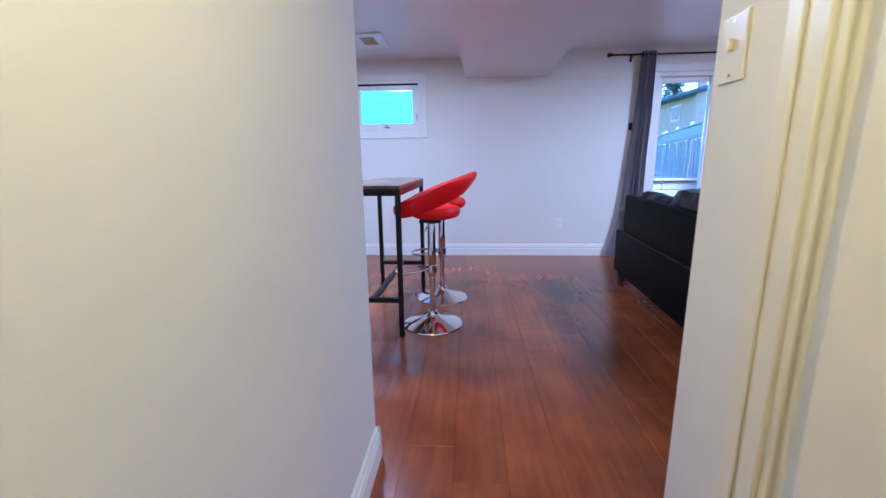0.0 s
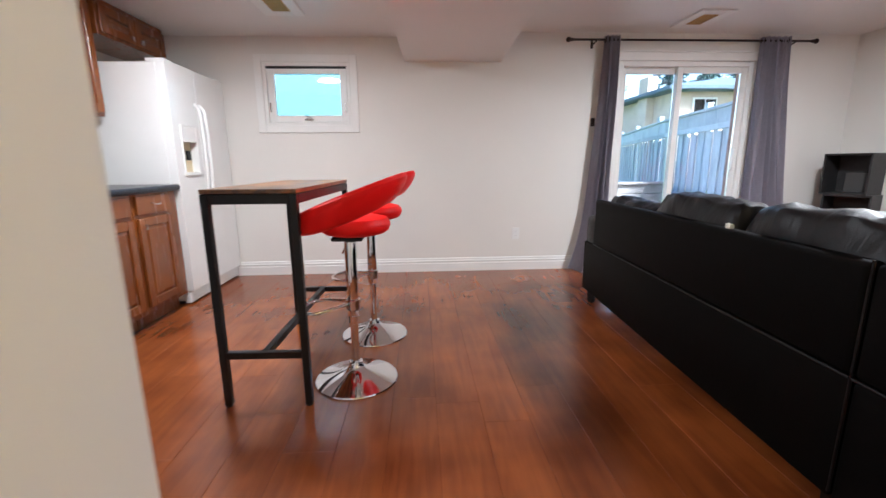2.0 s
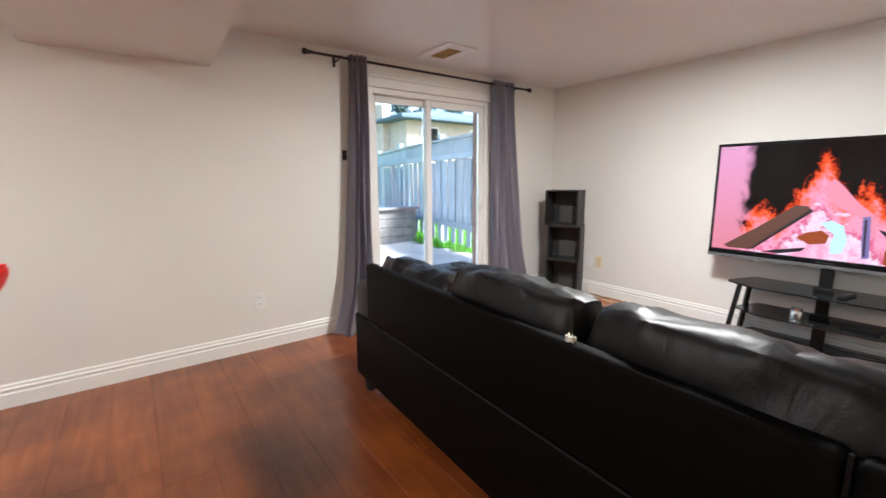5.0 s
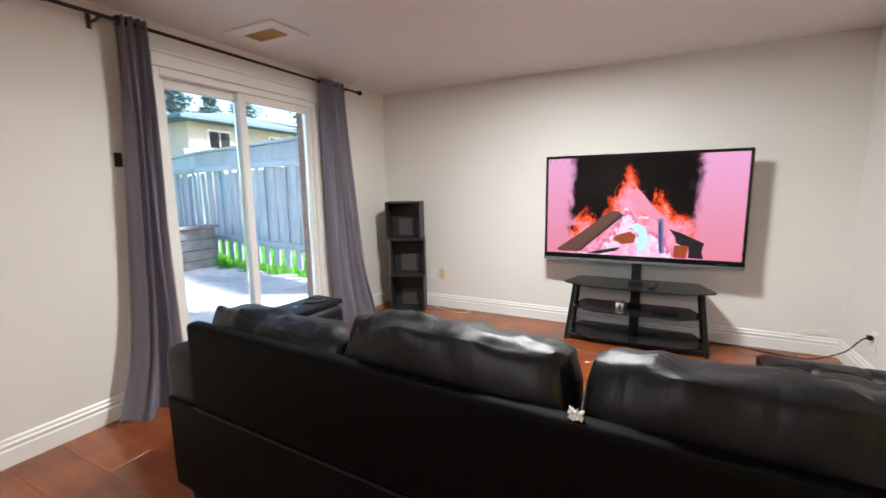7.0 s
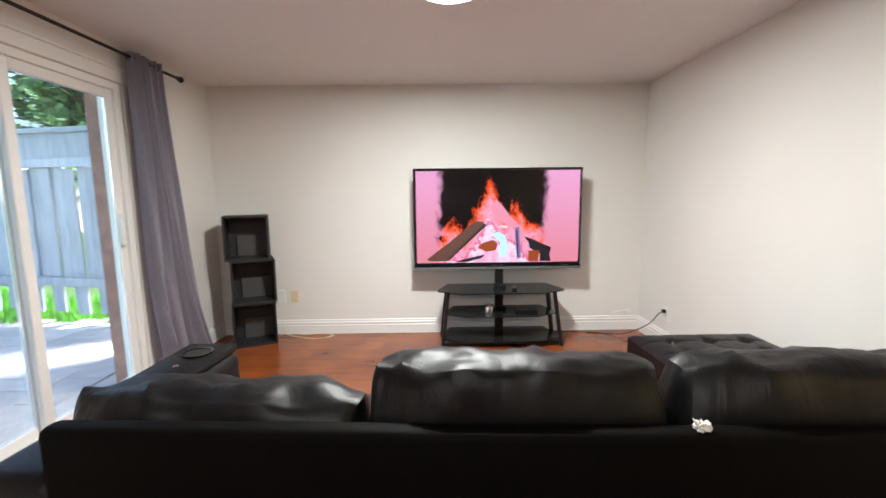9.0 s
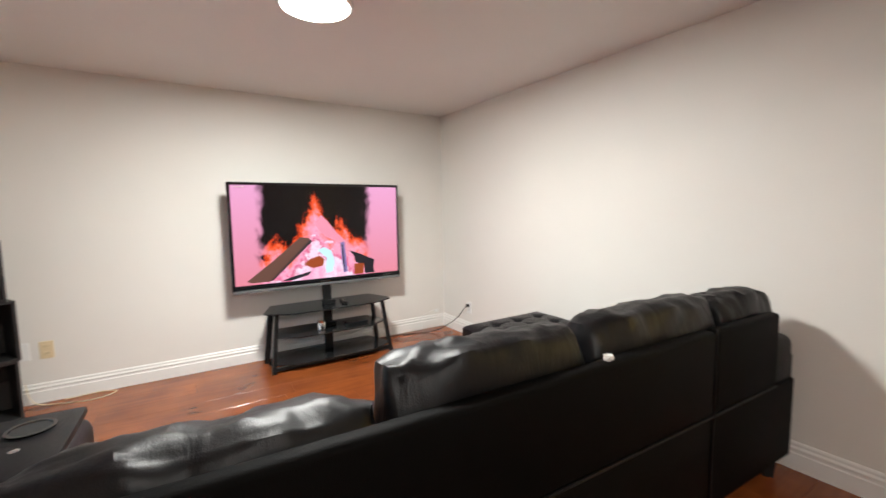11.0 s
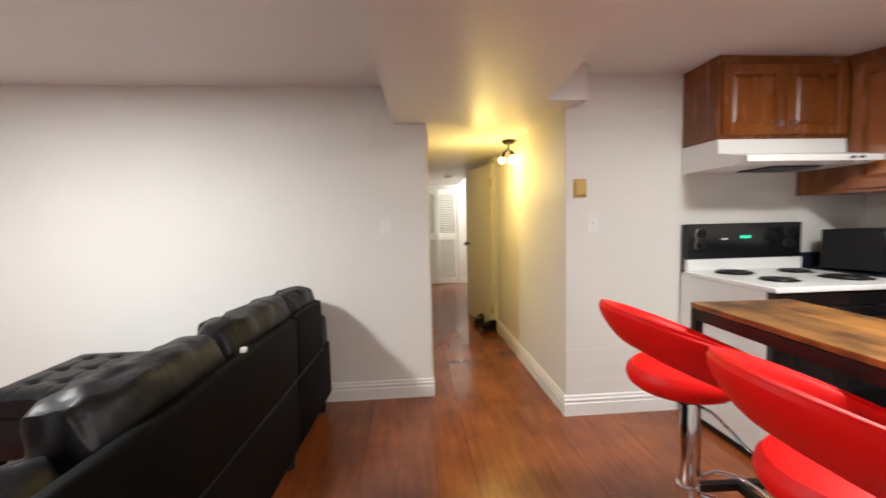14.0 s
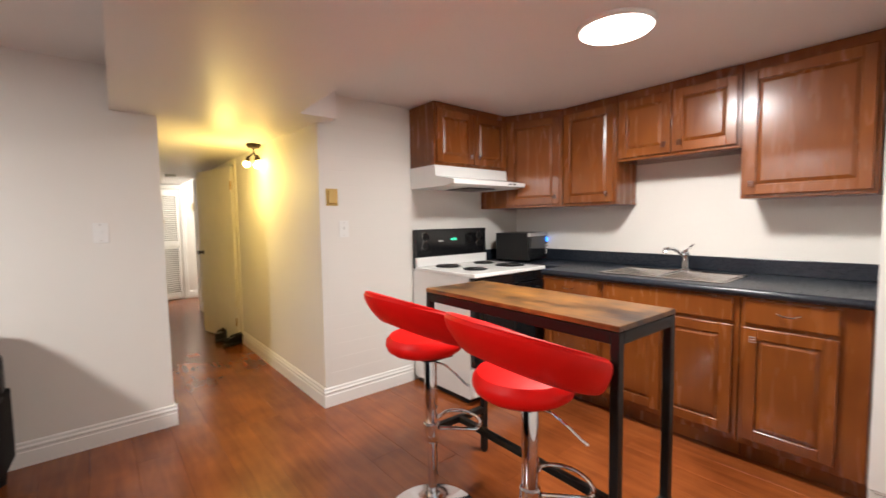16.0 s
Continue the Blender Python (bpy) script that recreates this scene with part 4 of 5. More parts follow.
def tv_stand():
    t = thing("tv_stand", "three-tier smoked glass stand with black metal legs", "stand", (3.72, 2.05, 0))
    for z, hw, dep in ((0.455, 0.53, 0.40), (0.265, 0.47, 0.36), (0.055, 0.51, 0.40)):
        o = [(0.0, -hw * 0.62), (0.0, hw * 0.62), (0.10, hw * 0.97), (0.14, hw), (dep, hw * 0.82), (dep, -hw * 0.82), (0.14, -hw), (0.10, -hw * 0.97)]
        bm = bmesh.new()
        extrude(bm, o, "z", z - 0.004, z + 0.004)
        part("shelf", bm, BLACK_GLASS, t, "smoked black glass shelf")
    for sy in (-1, 1):
        for x, lean in ((0.05, 0.06), (0.34, 0.0)):
            bm = bmesh.new()
            cyl(bm, (x, sy * 0.49, 0), (x + lean, sy * 0.44, 0.45), 0.020, 0.020, 4)
            part("leg", bm, BLACK_METAL, t, "slanted black metal leg")
    part("column", boxes((0.235, -0.035, 0.0, 0.262, 0.035, 1.15), (0.19, -0.05, 0.0, 0.30, 0.05, 0.045), bevel=0.004), BLACK_METAL, t, "black mounting column")
    for z in (0.459, 0.27):
        part("clamp", boxes((0.18, -0.05, z, 0.233, 0.05, z + 0.03), bevel=0.004), BLACK_METAL, t)
    part("crossbar", boxes((0.05, -0.50, 0.015, 0.07, 0.50, 0.045), bevel=0.003), BLACK_METAL, t, "lower black crossbar")
    o = thing("media_box", "small black media box on the glass shelf", "box", (3.86, 1.86, 0.2695))
    part("body", boxes((-0.05, -0.11, 0, 0.05, 0.07, 0.022), bevel=0.004), BLACK_GLOSS, o)
    part("light", boxes((-0.052, 0.03, 0.008, -0.049, 0.04, 0.013)), STEEL, o, "tiny front light")
    o = thing("glass_jar", "small clear glass jar with a metal lid on the shelf", "jar", (3.83, 2.15, 0.2695))
    bm = bmesh.new()
    lathe(bm, [(0.030, 0), (0.034, 0.004), (0.034, 0.055), (0.028, 0.064)], n=24)
    part("body", bm, STEEL, o, "silvery body", smooth=True)
    bm = bmesh.new()
    lathe(bm, [(0.030, 0.064), (0.031, 0.067), (0.031, 0.078), (0.028, 0.081)], n=24)
    part("lid", bm, CHROME, o, "metal lid", smooth=True)
    o = thing("remote_control", "black remote control on the top glass shelf", "remote", (3.90, 1.93, 0.4595), 80)
    part("body", boxes((-0.022, -0.08, 0, 0.022, 0.08, 0.016), bevel=0.005, seg=2), BLACK_METAL, o)
    part("buttons", boxes(*[(-0.014 + 0.011 * i, -0.06 + 0.018 * j, 0.016, -0.007 + 0.011 * i, -0.05 + 0.018 * j, 0.018) for i in range(3) for j in range(6)]), STEEL, o, "small grey buttons")


tv_stand()


def cube_shelf(at, rz, label):
    o = thing("cube_shelf", label, "shelf", at, rz, group="stacked cube shelves")
    w, d, h, th = 0.17, 0.135, 0.365, 0.015
    # opens towards -x
    part("carcass", boxes((-d, -w, 0, d, -w + th, h), (-d, w - th, 0, d, w, h), (-d, -w + th, 0, d, w - th, th), (-d, -w + th, h - th, d, w - th, h), bevel=0.0015), SHELF, o, "black carcass")
    part("back_panel", boxes((d - 0.02, -w + th, th, d - 0.016, w - th, h - th)), SHELF, o, "thin black back panel")
    part("half_back", boxes((d - 0.045, -w + th, th, d - 0.035, w - th - 0.07, h * 0.52), bevel=0.001), material("grey_board", (0.060, 0.058, 0.056), 0.5), o, "dark grey inner board")


cube_shelf((3.985, 4.16, 0.0), 23.5, "black open cube shelf on the floor under two more")
cube_shelf((3.975, 4.15, 0.366), 27, "black open cube shelf stacked in the middle")
cube_shelf((3.965, 4.17, 0.732), 21, "black open cube shelf stacked on top")

# ---- curtains ----


def curtain(name, label, xt0, xt1, xb0, xb1, folds, seed, flare):
    c = thing(name, label, "curtain", (0, 0, 0))
    bm = bmesh.new()
    nx, nz = 90, 46
    g = {}
    for i in range(nx + 1):
        for j in range(nz + 1):
            u, v = i / nx, j / nz
            low = (1 - v) ** 3
            fall = 0.25 * (1 - v) + 0.75 * (1 - v) ** flare
            x = (xt0 + (xt1 - xt0) * u) * (1 - fall) + (xb0 + (xb1 - xb0) * u) * fall
            amp = 0.030 + 0.022 * (1 - v)
            y = YN - 0.098 + amp * math.sin(2 * math.pi * folds * u + 0.8 * math.sin(3 * v + seed)) + 0.010 * math.sin(2 * math.pi * (folds * 2.3) * u + seed + 2 * v)
            y -= 0.05 * low
            x += 0.012 * math.sin(6.28 * v * 1.4 + seed) * (1 - v) + 0.03 * low * math.sin(2 * math.pi * folds * u * 0.5 + seed)
            z = 0.012 + 2.12 * v + 0.012 * low * math.sin(9 * u + seed)
            g[i, j] = bm.verts.new((x, y, z))
    for i in range(nx):
        for j in range(nz):
            bm.faces.new((g[i, j], g[i + 1, j], g[i + 1, j + 1], g[i, j + 1]))
    bmesh.ops.solidify(bm, geom=list(bm.faces), thickness=0.002)
    part("cloth", bm, CURTAIN, c, smooth=True)
    for k in range(folds + 1):
        x = xt0 + (xt1 - xt0) * (k + 0.25) / (folds + 0.5)
        bm = bmesh.new()
        tube(bm, [(x, YN - 0.098 + 0.022 * math.cos(a), 2.10 + 0.022 * math.sin(a)) for a in [6.283 * q / 14 for q in range(14)]], 0.004, 6, closed=True)
        part("grommet", bm, BRONZE, c, "dark metal ring", smooth=True)


curtain("curtain", "gathered grey floor-length curtain beside the patio door, reaching the floor", 1.695, 1.835, 1.44, 1.80, 4, 0.3, 4.0)
curtain("curtain", "grey floor-length curtain catching blue daylight beside the patio door", 3.145, 3.40, 3.16, 3.70, 5, 2.1, 2.0)


def rod():
    r = thing("curtain_rod", "dark bronze curtain rod with round finials", "rod", (0, 0, 0))
    bm = bmesh.new()
    cyl(bm, (1.385, YN - 0.098, 2.10), (3.645, YN - 0.098, 2.10), 0.0095, n=16)
    part("bar", bm, BRONZE, r, smooth=True)
    for x in (1.372, 3.658):
        bm = bmesh.new()
        bmesh.ops.create_uvsphere(bm, u_segments=20, v_segments=12, radius=0.022, matrix=Matrix.Translation((x, YN - 0.098, 2.10)))
        cyl(bm, (x + (0.02 if x < 2 else -0.02), YN - 0.098, 2.10), (x + (0.04 if x < 2 else -0.04), YN - 0.098, 2.10), 0.014, n=16)
        part("finial", bm, BRONZE, r, "round bronze finial", smooth=True)
    for x in (1.62, 3.46):
        bm = boxes((x - 0.012, YN - 0.006, 2.05, x + 0.012, YN, 2.13), bevel=0.003)
        tube(bm, [(x, YN - 0.004, 2.08), (x, YN - 0.06, 2.08), (x, YN - 0.098, 2.088)], 0.006, 8)
        part("bracket", bm, BRONZE, r, "bronze wall bracket", smooth=True)


rod()

# ---- kitchen ----
FX, UX = -1.72, -2.09


def raised_door(parent, m, x0, z0, x1, z1, rail=0.055):
    """A raised-panel door facing -y at the pose m: a bevelled field with two stiles and two rails."""
    bm = bmesh.new()
    a, b, c, d = x0 + rail, z0 + rail, x1 - rail, z1 - rail
    prof = [(0.0, 0.0), (0.0, -0.008), (0.004, -0.008), (0.022, -0.0175), (0.026, -0.0175)]
    rings = [[bm.verts.new(p) for p in ((a + o, y, b + o), (c - o, y, b + o), (c - o, y, d - o), (a + o, y, d - o))] for o, y in prof]
    for p, q in zip(rings, rings[1:]):
        for k in range(4):
            bm.faces.new((p[k], p[(k + 1) % 4], q[(k + 1) % 4], q[k]))
    bm.faces.new(rings[-1])
    bm.faces.new(rings[0][::-1])
    door = part("door", bm, CAB, parent, "raised-panel wooden door")
    door.matrix_local = m
    for u, v in ((x0, x0 + rail), (x1 - rail, x1)):
        part("stile", boxes((u, -0.02, z0, v, 0, z1), bevel=0.003), CAB, door)
    for u, v in ((z0, z0 + rail), (z1 - rail, z1)):
        part("rail", boxes((x0 + rail, -0.0195, u, x1 - rail, 0, v), bevel=0.003), CAB, door)
    return door


def place(ob, m):
    ob.matrix_local = m
    return ob


def handle_mesh():
    bm = bmesh.new()
    for dz in (-0.012, 0.0, 0.012):
        tube(bm, [(-0.014, 0, dz), (-0.012, -0.014, dz), (0.012, -0.014, dz), (0.014, 0, dz)], 0.0028, 6)
    return bm


def bail_mesh():
    bm = bmesh.new()
    tube(bm, [(-0.045, 0, 0.004), (-0.043, -0.016, 0.004), (-0.02, -0.024, -0.006), (0.02, -0.024, -0.006), (0.043, -0.016, 0.004), (0.045, 0, 0.004)], 0.0035, 8)
    return bm


EAST = pose(0, 0, 0, 0, 0, 90)  # turns a front that faces -y to face +x


def cabinet(name, label, x0, x1, y0, y1, z0, z1, fronts, kick=False):
    """A cabinet against the west wall, its front at x1. fronts: (kind, y0, z0, y1, z1, handle y, handle z)."""
    c = thing(name, label, "cabinet", (x1, y0, 0))
    d, w = x1 - x0, y1 - y0
    body = boxes((-d, 0, z0 + (0.10 if kick else 0), -0.001, w, z1), bevel=0.002)
    if kick:
        box(body, -d, 0.0, z0, -0.075, w, z0 + 0.099)
    part("body", body, CAB, c, "reddish brown wooden carcass")
    for kind, a, b, e, f, hy, hz in fronts:
        m = pose(0, a - y0, 0, 0, 0, 90)
        if kind == "door":
            o = raised_door(c, m, 0, b, e - a, f)
        else:
            bm = boxes((0, -0.018, b, e - a, 0, f), bevel=0.005, seg=2)
            o = place(part("drawer_front", bm, CAB, c, "plain wooden drawer front"), m)
        if hy is not None:
            hm = handle_mesh() if kind == "door" else bail_mesh()
            place(part("handle", hm, CHROME, o, "small chrome handle", smooth=True), pose(hy - a, -0.019, hz))
    return c


cabinet("base_cabinet", "reddish wooden base cabinet with a drawer beside the stove", XW + 0.002, FX, 1.98, 2.425, 0, 0.868,
        [("drawer", 1.995, 0.735, 2.41, 0.855, 2.2, 0.80), ("door", 1.995, 0.14, 2.41, 0.715, 2.37, 0.66)], True)
cabinet("base_cabinet", "reddish wooden sink cabinet with two doors and a false drawer front", XW + 0.002, FX, 2.43, 3.18, 0, 0.868,
        [("drawer", 2.45, 0.735, 3.155, 0.855, None, 0), ("door", 2.45, 0.14, 2.80, 0.715, 2.76, 0.66), ("door", 2.815, 0.14, 3.155, 0.715, 2.855, 0.66)], True)
cabinet("base_cabinet", "reddish wooden base cabinet with a drawer beside the fridge", XW + 0.002, FX, 3.185, 3.655, 0, 0.868,
        [("drawer", 3.205, 0.735, 3.555, 0.855, 3.38, 0.80), ("door", 3.205, 0.14, 3.555, 0.715, 3.245, 0.66)], True)
cabinet("base_cabinet", "reddish wooden corner base cabinet behind the stove", XW + 0.002, -1.93, YK + 0.002, 1.975, 0, 0.868, [])
cabinet("wall_cabinet", "reddish wooden wall cabinet with one door next to the corner", XW + 0.002, UX, 1.885, 2.325, 1.37, ZK - 0.003,
        [("door", 1.90, 1.39, 2.31, ZK - 0.06, 2.265, 1.45)])
cabinet("wall_cabinet", "short reddish wooden wall cabinet with two doors above the sink", XW + 0.002, UX, 2.33, 3.065, 1.665, ZK - 0.003,
        [("door", 2.345, 1.685, 2.69, ZK - 0.06, 2.65, 1.74), ("door", 2.705, 1.685, 3.05, ZK - 0.06, 2.745, 1.74)])
cabinet("wall_cabinet", "wide reddish wooden wall cabinet with one large door beside the fridge", XW + 0.002, UX, 3.07, 3.625, 1.37, ZK - 0.003,
        [("door", 3.09, 1.39, 3.605, ZK - 0.06, 3.125, 1.45)])
cabinet("wall_cabinet", "short reddish wooden cabinet above the fridge", XW + 0.002, UX + 0.03, 3.635, 4.38, 1.90, ZK - 0.003,
        [("door", 3.65, 1.915, 4.0, ZK - 0.04, 3.95, 1.95), ("door", 4.01, 1.915, 4.365, ZK - 0.04, 4.06, 1.95)])


def hood_cabinet():
    c = thing("wall_cabinet", "short reddish wooden wall cabinet with two doors above the range hood", "cabinet", (-1.905, 1.452, 0))
    part("body", boxes((0, -0.30, 1.68, 0.77, 0, ZK - 0.003), bevel=0.002), CAB, c, "reddish brown wooden carcass")
    for a, b, hx in ((0.015, 0.38, 0.345), (0.39, 0.755, 0.425)):
        o = raised_door(c, pose(b, 0, 0, 0, 0, 180), 0, 1.70, b - a, ZK - 0.05)
        place(part("handle", handle_mesh(), CHROME, o, "small chrome handle", smooth=True), pose(b - hx, -0.019, 1.76))


hood_cabinet()


def corner_cabinet():
    c = thing("corner_cabinet", "reddish wooden corner wall cabinet with an angled door", "cabinet", (-1.91, 1.455, 0))
    bm = bmesh.new()
    a, b = (-1.912, 1.455), (UX, 1.88)
    out = [(0.0, 0.0), (b[0] + 1.91, b[1] - 1.455), (XW + 1.912, b[1] - 1.455), (XW + 1.912, YK + 0.003 - 1.455), (0.0, YK + 0.003 - 1.455)]
    extrude(bm, out, "z", 1.37, ZK - 0.003)
    part("body", bm, CAB, c, "reddish brown wooden carcass")
    d = Vector((b[0] - a[0], b[1] - a[1], 0))
    ln = d.length
    ang = math.degrees(math.atan2(d.y, d.x))
    o = raised_door(c, pose(0.001, 0.001, 0, 0, 0, ang), 0.02, 1.39, ln - 0.02, ZK - 0.06)
    place(part("handle", handle_mesh(), CHROME, o, "small chrome handle", smooth=True), pose(ln - 0.055, -0.019, 1.45))


corner_cabinet()


def range_hood():
    h = thing("range_hood", "white under-cabinet range hood above the stove", "hood", (-1.905, YK + 0.002, 0))
    bm = bmesh.new()
    extrude(bm, [(0, 1.52), (0.42, 1.52), (0.50, 1.535), (0.50, 1.56), (0.31, 1.60), (0.302, 1.678), (0, 1.678)], "x", 0.0, 0.77)
    part("shell", bm, WHITE, h, "white sloping steel shell")
    part("filter", boxes((0.22, 0.12, 1.512, 0.50, 0.38, 1.5195), bevel=0.002), BLACK_METAL, h, "dark grease filter")
    part("lip", boxes((0.0, 0.485, 1.528, 0.77, 0.508, 1.562), bevel=0.003), WHITE, h)
    part("switches", boxes((0.12, 0.506, 1.54, 0.15, 0.512, 1.552), (0.17, 0.506, 1.54, 0.20, 0.512, 1.552)), BLACK_METAL, h, "small rocker switches")


range_hood()


def counter():
    w = new("worktop", mesh_of("worktop", boxes(
        (XW + 0.002, YK + 0.003, 0.868, -1.93, 1.98, 0.91), (XW + 0.002, 1.98, 0.868, -2.26, 3.660, 0.91), (-1.79, 1.98, 0.868, -1.70, 3.660, 0.91),
        (-2.26, 1.98, 0.868, -1.79, 2.36, 0.91), (-2.26, 3.09, 0.868, -1.79, 3.660, 0.91), bevel=0.0), COUNTER))
    tagged(w, "dark blue-grey laminate worktop", "worktop")
    bm = bmesh.new()
    cyl(bm, (-1.70, 1.98, 0.889), (-1.70, 3.660, 0.889), 0.021, n=20)
    part("front_edge", bm, COUNTER, w, "rounded front edge", smooth=True)
    part("backsplash", boxes((XW + 0.002, YK + 0.025, 0.91, XW + 0.022, 3.660, 1.005), (XW + 0.002, YK + 0.003, 0.91, -1.93, YK + 0.023, 1.005), bevel=0.004, seg=2), COUNTER, w, "low dark backsplash")
    s = thing("sink", "double-bowl stainless steel sink set in the dark worktop", "sink", (-2.025, 2.725, 0.91))
    hx, hy = 0.235, 0.365
    bm = boxes((-hx, -hy, 0.0, -hx + 0.075, hy, 0.006), (hx - 0.03, -hy, 0.0, hx, hy, 0.006), (-hx + 0.075, -hy, 0.0, hx - 0.03, -hy + 0.03, 0.006),
               (-hx + 0.075, hy - 0.03, 0.0, hx - 0.03, hy, 0.006), (-hx + 0.075, -0.02, 0.0, hx - 0.03, 0.02, 0.006), bevel=0.002)
    part("rim", bm, STEEL, s, "brushed steel rim")
    for a, b in ((-hy + 0.03, -0.02), (0.02, hy - 0.03)):
        bm = bmesh.new()
        x0, x1 = -hx + 0.075, hx - 0.03
        top = [bm.verts.new(p) for p in ((x0, a, 0.003), (x1, a, 0.003), (x1, b, 0.003), (x0, b, 0.003))]
        low = [bm.verts.new(p) for p in ((x0 + 0.02, a + 0.02, -0.16), (x1 - 0.02, a + 0.02, -0.16), (x1 - 0.02, b - 0.02, -0.16), (x0 + 0.02, b - 0.02, -0.16))]
        for k in range(4):
            bm.faces.new((top[k], top[(k + 1) % 4], low[(k + 1) % 4], low[k]))
        bm.faces.new(low)
        bowl = part("bowl", bm, STEEL, s, "deep steel bowl")
        bm = bmesh.new()
        lathe(bm, [(0.035, 0), (0.04, 0.003), (0.03, 0.004), (0.01, 0.002)], ((x0 + x1) / 2, (a + b) / 2, -0.159), 24)
        part("drain", bm, CHROME, bowl, "round drain", smooth=True)
    f = thing("faucet", "chrome single-lever kitchen faucet on the sink", "faucet", (-2.225, 2.74, 0.916))
    bm = bmesh.new()
    lathe(bm, [(0.030, 0), (0.030, 0.006), (0.022, 0.012), (0.020, 0.09), (0.023, 0.10), (0.023, 0.125), (0.012, 0.138)], n=24)
    box(bm, -0.025, -0.10, 0, 0.025, 0.10, 0.006, bevel=0.002)
    part("body", bm, CHROME, f, smooth=True)
    bm = bmesh.new()
    tube(bm, [(0.0, 0, 0.075), (0.03, -0.01, 0.105), (0.09, -0.03, 0.145), (0.15, -0.05, 0.155), (0.175, -0.058, 0.148), (0.185, -0.061, 0.125)], 0.011, 12)
    part("spout", bm, CHROME, f, "curved spout", smooth=True)
    bm = bmesh.new()
    tube(bm, [(0.0, 0, 0.13), (-0.01, 0.02, 0.155), (0.01, 0.05, 0.175)], 0.006, 8)
    part("lever", bm, CHROME, f, "lever handle", smooth=True)


counter()


def stove():
    # local: x from the west edge (0) to the east edge (0.76), y from the wall
    s = thing("stove", "white electric stove with black control panel and oven door", "stove", (-1.90, YK + 0.01, 0))
    W, D = 0.765, 0.70
    part("body", boxes((0, 0, 0.04, W, D - 0.06, 0.885), bevel=0.003), WHITE, s, "white enamel body")
    part("plinth", boxes((0.02, 0.03, 0, W - 0.02, D - 0.10, 0.04)), BLACK_METAL, s, "dark recessed plinth")
    part("cooktop", boxes((-0.002, 0.03, 0.885, W + 0.004, D, 0.912), bevel=0.006, seg=2), WHITE, s, "white enamel cooktop")
    part("riser", boxes((0.0, 0.03, 0.912, W, 0.062, 0.985), bevel=0.005, seg=2), WHITE, s, "white riser")
    p = part("control_panel", boxes((0, 0.0, 0.90, W, 0.03, 1.205), (0.0, 0.03, 0.985, W, 0.055, 1.205), bevel=0.004), BLACK_GLOSS, s, "glossy black control panel")
    for x, z in ((0.68, 1.145), (0.68, 1.075), (0.085, 1.145), (0.085, 1.075), (0.21, 1.115)):
        bm = bmesh.new()
        cyl(bm, (x, 0.054, z), (x, 0.066, z), 0.030 if x != 0.21 else 0.036, n=24)
        cyl(bm, (x, 0.066, z), (x, 0.082, z), 0.020, 0.017, n=20)
        box(bm, x - 0.004, 0.07, z - 0.022, x + 0.004, 0.088, z + 0.022, bevel=0.001)
        part("knob", bm, BLACK_METAL, p, "black control knob", smooth=True)
        bm = bmesh.new()
        tube(bm, [(x + 0.032 * math.cos(a), 0.0565, z + 0.032 * math.sin(a)) for a in [6.283 * q / 24 for q in range(24)]], 0.0020, 5, closed=True)
        part("knob_ring", bm, STEEL, p, "thin silver ring", smooth=True)
    part("clock", boxes((0.34, 0.055, 1.10, 0.43, 0.057, 1.14), bevel=0.001), BLACK_GLASS, p)
    lit = glowing("green_digits", (0.05, 0.9, 0.45), 1.6)
    part("digits", boxes(*[(0.355 + 0.016 * k, 0.0572, 1.110, 0.363 + 0.016 * k, 0.0578, 1.128) for k in range(4)]), lit, p, "green clock digits")
    part("print", boxes((0.50, 0.0555, 1.105, 0.545, 0.0562, 1.112)), TRIM, p, "small white print")
    for x, y, r in ((0.20, 0.22, 0.075), (0.57, 0.20, 0.095), (0.19, 0.50, 0.095), (0.57, 0.50, 0.075)):
        bm = bmesh.new()
        lathe(bm, [(r + 0.018, 0.912), (r + 0.018, 0.916), (r + 0.006, 0.914), (r, 0.908)], (x, y, 0.0006), 40)
        b = part("drip_pan", bm, CHROME, s, "chrome drip pan", smooth=True)
        bm = bmesh.new()
        turns = 4
        pts = [((0.018 + (r - 0.018) * q / 110) * math.cos(turns * 6.283 * q / 110) + x, (0.018 + (r - 0.018) * q / 110) * math.sin(turns * 6.283 * q / 110) + y, 0.921) for q in range(111)]
        tube(bm, pts, 0.0065, 6)
        part("coil", bm, BLACK_METAL, b, "black coil element", smooth=True)
    part("vent_strip", boxes((0.002, D - 0.062, 0.815, W - 0.002, D - 0.012, 0.880), bevel=0.004), BLACK_GLOSS, s, "black strip under the cooktop")
    d = part("oven_door", boxes((0.004, D - 0.058, 0.27, W - 0.004, D - 0.014, 0.805), bevel=0.006, seg=2), BLACK_GLOSS, s, "black oven door")
    part("oven_window", boxes((0.13, D - 0.0135, 0.38, W - 0.13, D - 0.011, 0.66), bevel=0.001), BLACK_GLASS, d, "dark oven window")
    bm = bmesh.new()
    tube(bm, [(0.10, D - 0.014, 0.755), (0.10, D + 0.03, 0.755), (W - 0.10, D + 0.03, 0.755), (W - 0.10, D - 0.014, 0.755)], 0.010, 10)
    part("oven_handle", bm, BLACK_METAL, d, "black bar handle", smooth=True)
    part("drawer", boxes((0.004, D - 0.058, 0.065, W - 0.004, D - 0.014, 0.255), bevel=0.006, seg=2), WHITE, s, "white storage drawer")


stove()


